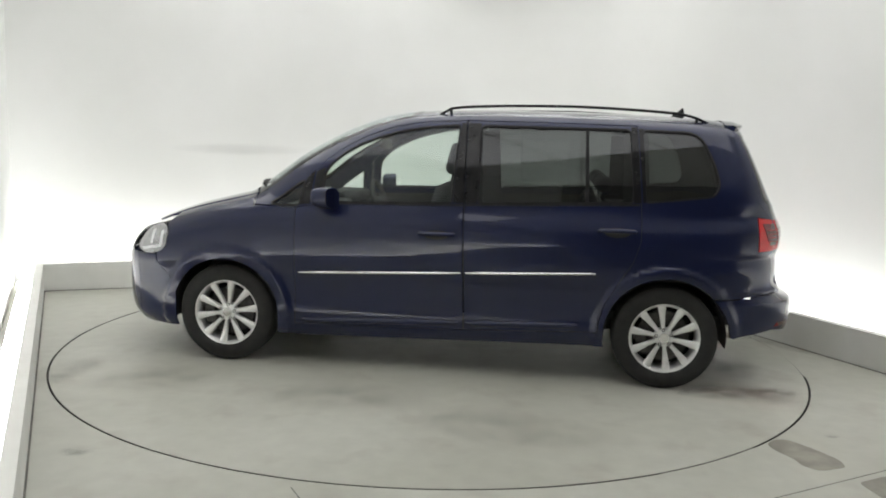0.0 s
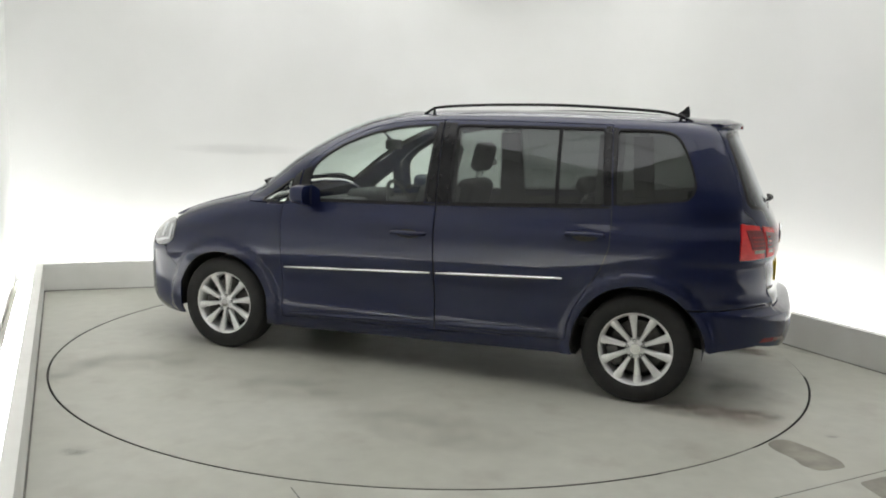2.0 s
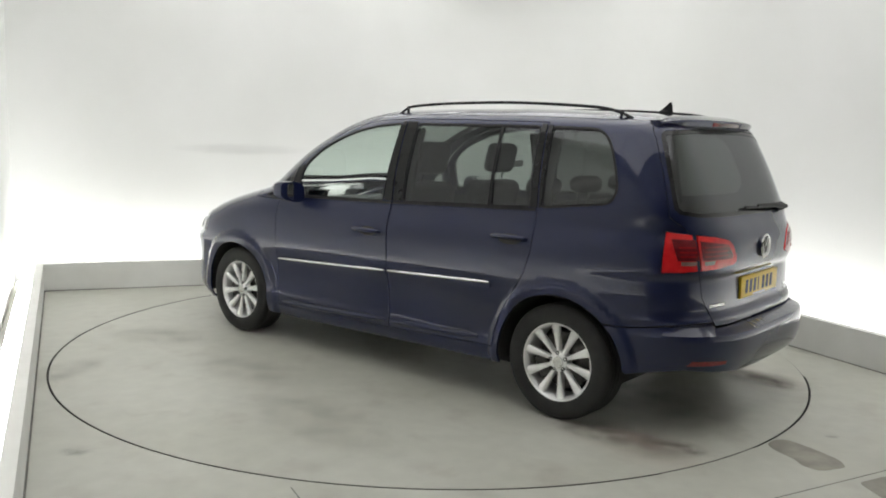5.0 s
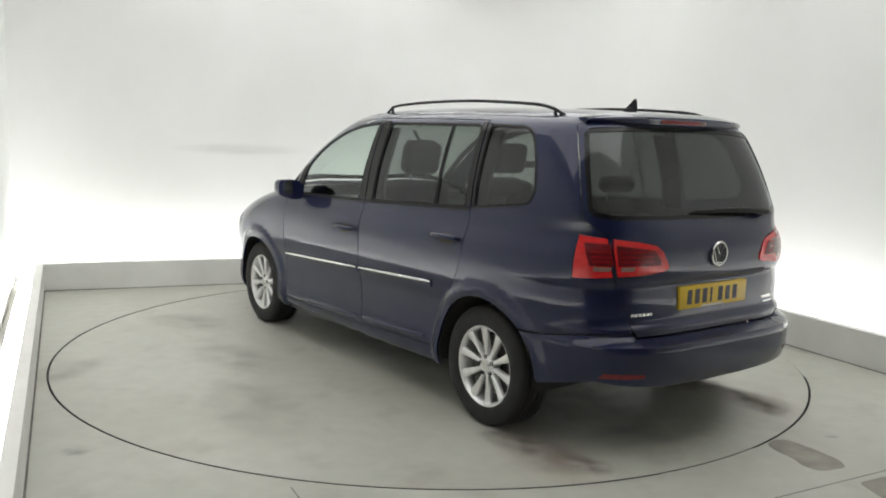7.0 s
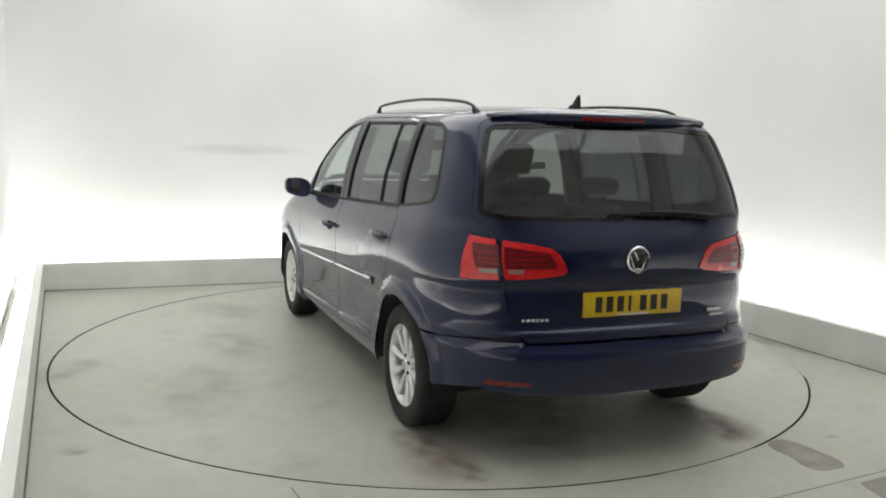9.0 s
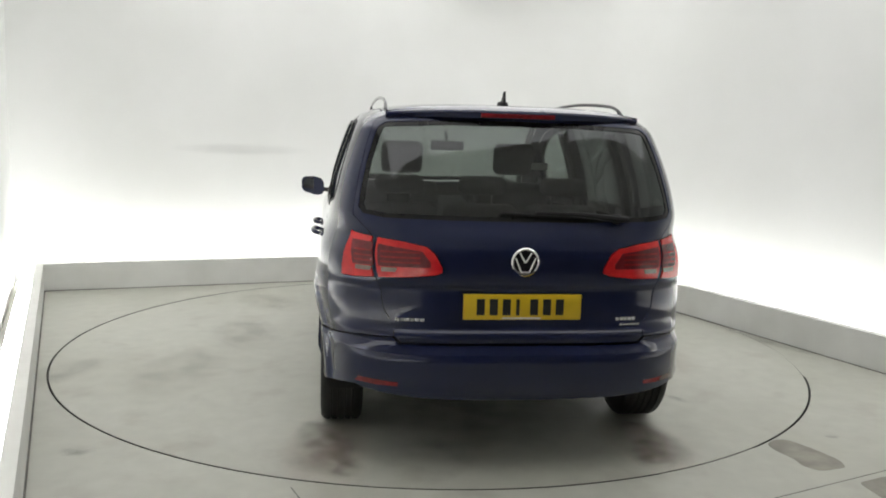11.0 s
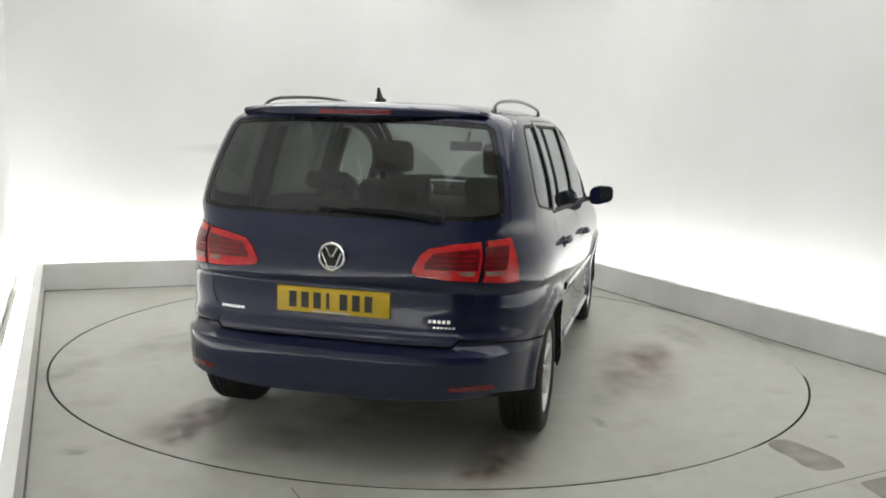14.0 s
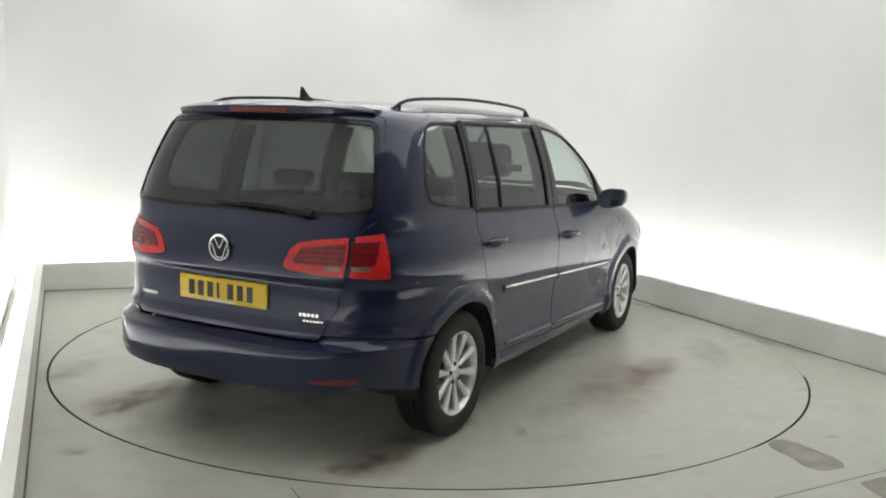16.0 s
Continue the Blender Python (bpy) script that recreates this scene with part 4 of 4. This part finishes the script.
sub("brake_light", box(-1.795, -1.76, -0.17, 0.17, 1.525, 1.545, 0.003), DEEP_RED, spoiler, "dark red high-level brake light")

ant = new("roof_antenna")
ant.parent = car
bm = bmesh.new()
zb = top_z(-1.42, 0)
sec = []
for x, hw, h, tip in ((x * 0.8 - 0.29, hw * 0.85, h * 0.85, tip * 0.85) for x, hw, h, tip in ((-1.375, 0.004, 0.004, 0.006), (-1.385, 0.024, 0.016, 0.018), (-1.405, 0.032, 0.024, 0.030), (-1.428, 0.033, 0.026, 0.046), (-1.448, 0.030, 0.024, 0.064), (-1.462, 0.024, 0.020, 0.076), (-1.474, 0.018, 0.014, 0.078), (-1.482, 0.010, 0.008, 0.050), (-1.486, 0.003, 0.003, 0.004))):
    ring = [(-hw, -0.004), (-hw * 0.8, h * 0.7), (-0.006, h), (-0.005, tip - 0.002), (0, tip), (0.005, tip - 0.002), (0.006, h), (hw * 0.8, h * 0.7), (hw, -0.004)]
    sec.append([bm.verts.new((x, y, zb + z)) for y, z in ring])
for A, B in zip(sec, sec[1:]):
    for i in range(8):
        bm.faces.new((A[i], A[i + 1], B[i + 1], B[i]))
bmesh.ops.recalc_face_normals(bm, faces=bm.faces)
part("antenna_fin", bm, BLACK, ant, "black roof antenna fin", smooth=True)


def on_tail(y, z, off=0.0):
    return wrap(s_at_y(abs(y), z), z, off) if y >= 0 else Vector((1, -1, 1)) * wrap(s_at_y(-y, z), z, off)


# number plate with plain bars for its characters
px = -2.028
plate = part("number_plate", box(px - 0.008, px + 0.012, -0.26, 0.26, 0.660, 0.771, 0.003), YELLOW, tailgate, "yellow rear number plate", smooth=True)
for i, y in enumerate((0.185, 0.128, 0.071, 0.022, -0.050, -0.107, -0.164)):
    w = 0.018 if i != 3 else 0.008
    part("character_bar", box(px - 0.0095, px - 0.006, y - w, y + w, 0.680, 0.751, 0.002), INK, plate)
part("dealer_strip", box(px - 0.0095, px - 0.006, -0.08, 0.09, 0.6635, 0.6705), PALE, plate, "small pale dealer strip")
# silver lettering as plain bars
for y0, n, zz, w, h in ((0.548, 6, 0.655, 0.0175, 0.014), (-0.425, 5, 0.660, 0.016, 0.016), (-0.445, 6, 0.634, 0.013, 0.010)):
    for k in range(n):
        p = on_tail(y0 - k * (w + 0.0035) - w / 2, zz, 0.0)
        part("letter_bar", box(p.x - 0.004, p.x + 0.003, p.y - w / 2, p.y + w / 2, p.z - h / 2, p.z + h / 2, 0.0015), SILVER, tailgate)
# round emblem
bx, bz = rear_line(0.915) - 0.004, 0.915
emblem = part("emblem", lathe([(0.0, 0.0), (0.058, 0.0), (0.062, -0.006), (0.062, -0.011), (0.058, -0.015), (0.052, -0.013), (0.051, -0.007), (0.0, -0.006)], 40), CHROME, tailgate, "round chrome emblem", smooth=True)
emblem.matrix_basis = pose(bx, 0, bz, 0, 0, -90) @ pose(0, 0, 0)
part("emblem_field", lathe([(0.0, -0.008), (0.0505, -0.008)], 32), GLOSS_BLACK, emblem, "black emblem field")
for (x0, z0), (x1, z1) in (((-0.026, 0.040), (-0.002, -0.002)), ((0.026, 0.040), (0.002, -0.002)), ((-0.044, 0.018), (-0.018, -0.044)), ((0.044, 0.018), (0.018, -0.044)), ((-0.018, -0.044), (0.018, -0.044))):
    part("emblem_bar", tube([(x0, -0.0095, z0), (x1, -0.0095, z1)], 0.0042, 6), CHROME, emblem)
# rear wiper
wp = on_tail(-0.42, 1.092, 0.016)
wiper = new("rear_wiper")
wiper.parent = tailgate
bm = lathe([(0.0, -0.018), (0.020, -0.016), (0.024, -0.004), (0.024, 0.010)], 20)
bmesh.ops.transform(bm, verts=bm.verts, matrix=pose(wp.x, wp.y, wp.z, 0, 0, -90))
sub("wiper_pivot", bm, BLACK, wiper)
sub("wiper_arm", tube([wp + Vector((-0.012, -0.05, -0.002)), wp + Vector((-0.016, 0, 0)), on_tail(-0.25, 1.103, 0.030), on_tail(-0.05, 1.108, 0.024)], [0.012, 0.016, 0.011, 0.008], 8), BLACK, wiper)
sub("wiper_blade", tube([on_tail(y, 1.098 + 0.004 * k, 0.010) for k, y in enumerate((-0.30, -0.15, 0.0, 0.1))], 0.008, 6), BLACK, wiper)

for sy in (-1, 1):
    ys_ = [sy * (0.08 + 0.5 * k / 6) for k in range(7)]
    sub("windscreen_wiper", tube([(1.275 - 0.25 * abs(y) ** 2, y, top_z(1.275 - 0.25 * abs(y) ** 2, y) + 0.014) for y in ys_], 0.011, 8), BLACK, car, "black windscreen wiper")

# ------------------------------------------------------------------ cabin
def seat(x, y, w, back_h, head, kind):
    ob = new("seat")
    ob.parent = car
    part("cushion", box(x - 0.05, x + 0.46, y - w / 2, y + w / 2, 0.46, 0.62, 0.05, seg=3), CLOTH, ob, smooth=True)
    m = pose(x - 0.02, y, 0.55, 0, -14, 0)
    part("backrest", box(-0.07, 0.07, -w / 2, w / 2, 0, back_h, 0.055, m, seg=3), CLOTH, ob, "charcoal cloth backrest", smooth=True)
    hz = back_h + 0.06
    hr = part("headrest", box(-0.05, 0.055, -0.135, 0.135, hz, hz + head, 0.045, m, seg=3), CLOTH, ob, "charcoal cloth headrest", smooth=True)
    for sy in (-0.06, 0.06):
        part("headrest_post", tube([m @ Vector((0, sy, back_h - 0.03)), m @ Vector((0, sy, hz + 0.03))], 0.006, 6), CHROME, hr, "chrome post")
    return ob


for y in (-0.37, 0.37):
    seat(0.17, y, 0.50, 0.60, 0.21, "front")
for y in (-0.46, 0.0, 0.46):
    seat(-0.78, y, 0.42, 0.53, 0.10, "rear")
sub("dashboard", box(0.78, 1.16, -0.78, 0.78, 0.62, 0.965, 0.07, seg=3), CABIN, car, "dark grey dashboard")
sub("instrument_hood", box(0.74, 0.98, -0.56, -0.18, 0.93, 1.02, 0.04, seg=3), CABIN, car)
bm = tube([(0.175 * math.cos(a), 0.175 * math.sin(a), 0) for a in (2 * math.pi * k / 28 for k in range(28))], 0.015, 8, closed=True)
m = pose(0.62, -0.37, 0.92, 0, -68, 0)
bmesh.ops.transform(bm, verts=bm.verts, matrix=m)
sw = sub("steering_wheel", bm, CABIN, car, "dark steering wheel")
sub("wheel_boss", box(-0.06, 0.06, -0.16, 0.16, -0.03, 0.01, 0.02, m), CABIN, sw)
sub("rear_view_mirror", box(0.50, 0.53, -0.12, 0.12, 1.33, 1.40, 0.012), BLACK, car, "black rear-view mirror")
sub("mirror_stalk", tube([(0.52, 0, 1.38), (0.60, 0, 1.46)], 0.012, 8), BLACK, car)
part("cabin_floor", box(-1.75, 1.2, -0.70, 0.70, 0.37, 0.42), CABIN, car)
part("load_floor", box(-1.93, -0.95, -0.66, 0.66, 0.60, 0.66, 0.01), CABIN, car, "dark boot floor")
part("parcel_cover", box(-1.88, -1.02, -0.64, 0.64, 0.985, 1.0, 0.005), CABIN, car, "dark luggage cover")
for mir in (False, True):
    sub("door_card", sheet(wrap, [(1.15, 0.40), (1.15, 0.95), (0.85, 0.99), (-1.1, 1.04), (-1.62, 1.08), (s_at_x(-1.80, 1.0), 1.04), (s_at_x(-1.80, 0.7), 0.6), (-1.5, 0.62), (-1.1, 0.62), (-0.9, 0.42)], off=-0.075, lip=0, step=0.08, mirror=mir), CABIN, car, "dark grey inner door trim")
    sub("pillar_lining", sheet(wrap, [(-0.04, 1.0), (-0.075, 1.50), (-0.22, 1.50), (-0.24, 1.0)], off=-0.05, lip=0.02, mirror=mir), CABIN, car)
    sub("pillar_lining", sheet(wrap, [(-1.06, 1.04), (-1.05, 1.50), (-1.19, 1.50), (-1.21, 1.04)], off=-0.05, lip=0.02, mirror=mir), CABIN, car)
sub("headlining", sheet(topskin, [(0.22, -0.56), (0.22, 0.56), (-1.62, 0.55), (-1.62, -0.55)], off=-0.045, lip=0, step=0.08), LINING, car, "pale grey headlining")
# thin pale bar beside the right front seat
part("pale_bar", box(-0.062, -0.055, -0.60, -0.42, 1.228, 1.275, 0.002), PALE, car, "pale bar by the front seat")

# ------------------------------------------------------------------ dirt and marks
def patch(name, x, y, rx, ry, rz, mat, parent=None, z=0.0025):
    bm = bmesh.new()
    bmesh.ops.create_circle(bm, cap_ends=True, segments=32, radius=1.0, matrix=Matrix.Diagonal((rx, ry, 1, 1)))
    ob = part(name, bm, mat, parent)
    ob.matrix_basis = pose(x, y, z, 0, 0, rz)
    return ob


BROWN = stain("brown_tyre_dirt", (0.19, 0.14, 0.105), 0.56, 10.0, 0.34, 0.72)
RUST = stain("reddish_dirt", (0.31, 0.195, 0.155), 0.56, 5.0, 0.22, 0.80)
GREYD = stain("grey_scuff", (0.18, 0.165, 0.135), 0.45, 9.0, 0.33, 0.70)
SMEAR = stain("wall_smear", (0.55, 0.55, 0.54), 0.2, 2.0, 0.2, 0.7)
FAINT = stain("faint_grey_smear", (0.34, 0.33, 0.28), 0.30, 5.0, 0.30, 0.70)
for k, (x, y, rx, ry, rz, mat) in enumerate(((-2.13, 0.66, 0.20, 0.12, 20, BROWN), (-1.78, 0.74, 0.34, 0.14, 12, GREYD), (-1.95, 0.72, 0.45, 0.24, -10, RUST), (-1.95, -0.82, 0.42, 0.22, 8, RUST), (-2.08, -0.79, 0.24, 0.13, -15, BROWN), (-1.85, -0.85, 0.38, 0.15, 8, GREYD),
                              (-0.15, -1.40, 0.78, 0.34, 8, RUST), (0.25, -1.50, 0.45, 0.18, 0, RUST), (-0.75, -1.25, 0.5, 0.16, 3, FAINT), (-1.29, -1.23, 0.12, 0.05, 35, GREYD), (0.3, 1.3, 0.6, 0.3, 10, FAINT), (-0.6, 1.6, 0.7, 0.35, -8, FAINT), (1.4, 1.2, 0.5, 0.3, 30, FAINT), (-1.5, 0.0, 0.6, 0.5, 30, FAINT), (0.2, -0.3, 1.0, 0.8, 0, FAINT), (-2.0, 0.2, 0.3, 0.2, 70, FAINT), (0.9, -1.7, 0.5, 0.2, 20, FAINT))):
    patch("dirt_patch", x, y, rx, ry, rz, mat, disc, 0.0012 + 0.0003 * k)
floor_ob = bpy.data.objects["floor"]
for k, (x, y, rx, ry, rz, mat) in enumerate(((-1.57, -2.11, 0.09, 0.08, 20, GREYD), (2.02, -1.68, 0.05, 0.03, 10, GREYD), (2.5, 0.3, 0.6, 0.12, -62, FAINT), (-2.2, -1.0, 0.6, 0.2, 70, FAINT), (2.35, 0.95, 0.5, 0.12, -64, GREYD), (-0.2, -2.65, 0.5, 0.12, 0, FAINT))):
    patch("dirt_patch", x, y, rx, ry, rz, mat, floor_ob, 0.0012 + 0.0003 * k)
WORN = noisy("worn_brown_patch", (0.22, 0.205, 0.17), (0.34, 0.325, 0.27), 7.0, (0.5, 0.7), bump=0.1)
for pts in (((1.64, -1.81), (1.70, -1.745), (1.77, -1.735), (1.845, -1.85), (1.91, -1.99), (1.90, -2.08), (1.76, -2.13), (1.70, -2.07), (1.70, -2.00), (1.655, -1.90)),
            ((1.87, -2.25), (2.04, -2.165), (2.14, -2.32), (2.02, -2.52), (1.90, -2.46))):
    part("worn_patch", prism(rounded(pts, 0.03), -0.004, 0.0009), WORN, floor_ob, "bare brown patch worn through the paint")
for a, b in (((-0.558, -2.44), (-0.35, -2.85)), ((1.43, -2.43), (2.5, -1.88))):
    a, b = Vector(a), Vector(b)
    d = (b - a).normalized()
    n = Vector((-d.y, d.x)) * 0.0025
    part("floor_joint", prism([tuple(a - n), tuple(b - n), tuple(b + n), tuple(a + n)], -0.004, 0.0008), JOINT, floor_ob)

# floor-coloured filler added where the gap round the turntable fades out
for a0, a1 in ((-65, -50), (-14, 30)):
    bm = bmesh.new()
    prev = None
    for k in range(25):
        a = radians(a0 + (a1 - a0) * k / 24)
        pair = [bm.verts.new((r * math.cos(a), r * math.sin(a), -0.0025)) for r in (TABLE_R + 0.004, TABLE_R + 0.016)]
        if prev:
            bm.faces.new((prev[0], prev[1], pair[1], pair[0]))
        prev = pair
    bmesh.ops.recalc_face_normals(bm, faces=bm.faces)
    part("gap_filler", bm, FLOOR, floor_ob)
# long faint smear on the back wall
na = offset_line(P_LEFT, P_CORNER, 0.4975)
u = (na[1] - na[0]).normalized()
bm = bmesh.new()
bmesh.ops.create_circle(bm, cap_ends=True, segments=32, radius=1.0, matrix=Matrix.Diagonal((0.75, 0.07, 1, 1)))
smear = part("wall_smear", bm, SMEAR, bpy.data.objects["wall_north"])
sp = na[0] + u * 1.75
smear.matrix_basis = Matrix.LocRotScale((sp.x, sp.y, 1.24), None, None) @ Matrix(((u.x, 0, u.y, 0), (u.y, 0, -u.x, 0), (0, 1, 0, 0), (0, 0, 0, 1)))


# ------------------------------------------------------------------ motion
def turn_at(t):
    """Degrees of the turntable and the car at t seconds."""
    return 0.00208602 * t ** 3 - 0.08648442 * t ** 2 - 6.06898508 * t + 171.57527


def motions():
    rows = [(k * 0.5, turn_at(k * 0.5)) for k in range(33)]
    walk(car, [(t, pose(0, 0, 0, 0, 0, a) @ pose(-0.1445, -0.1208, 0)) for t, a in rows])
    walk(turntable, [(t, pose(0, 0, 0, 0, 0, a)) for t, a in rows])


motions()
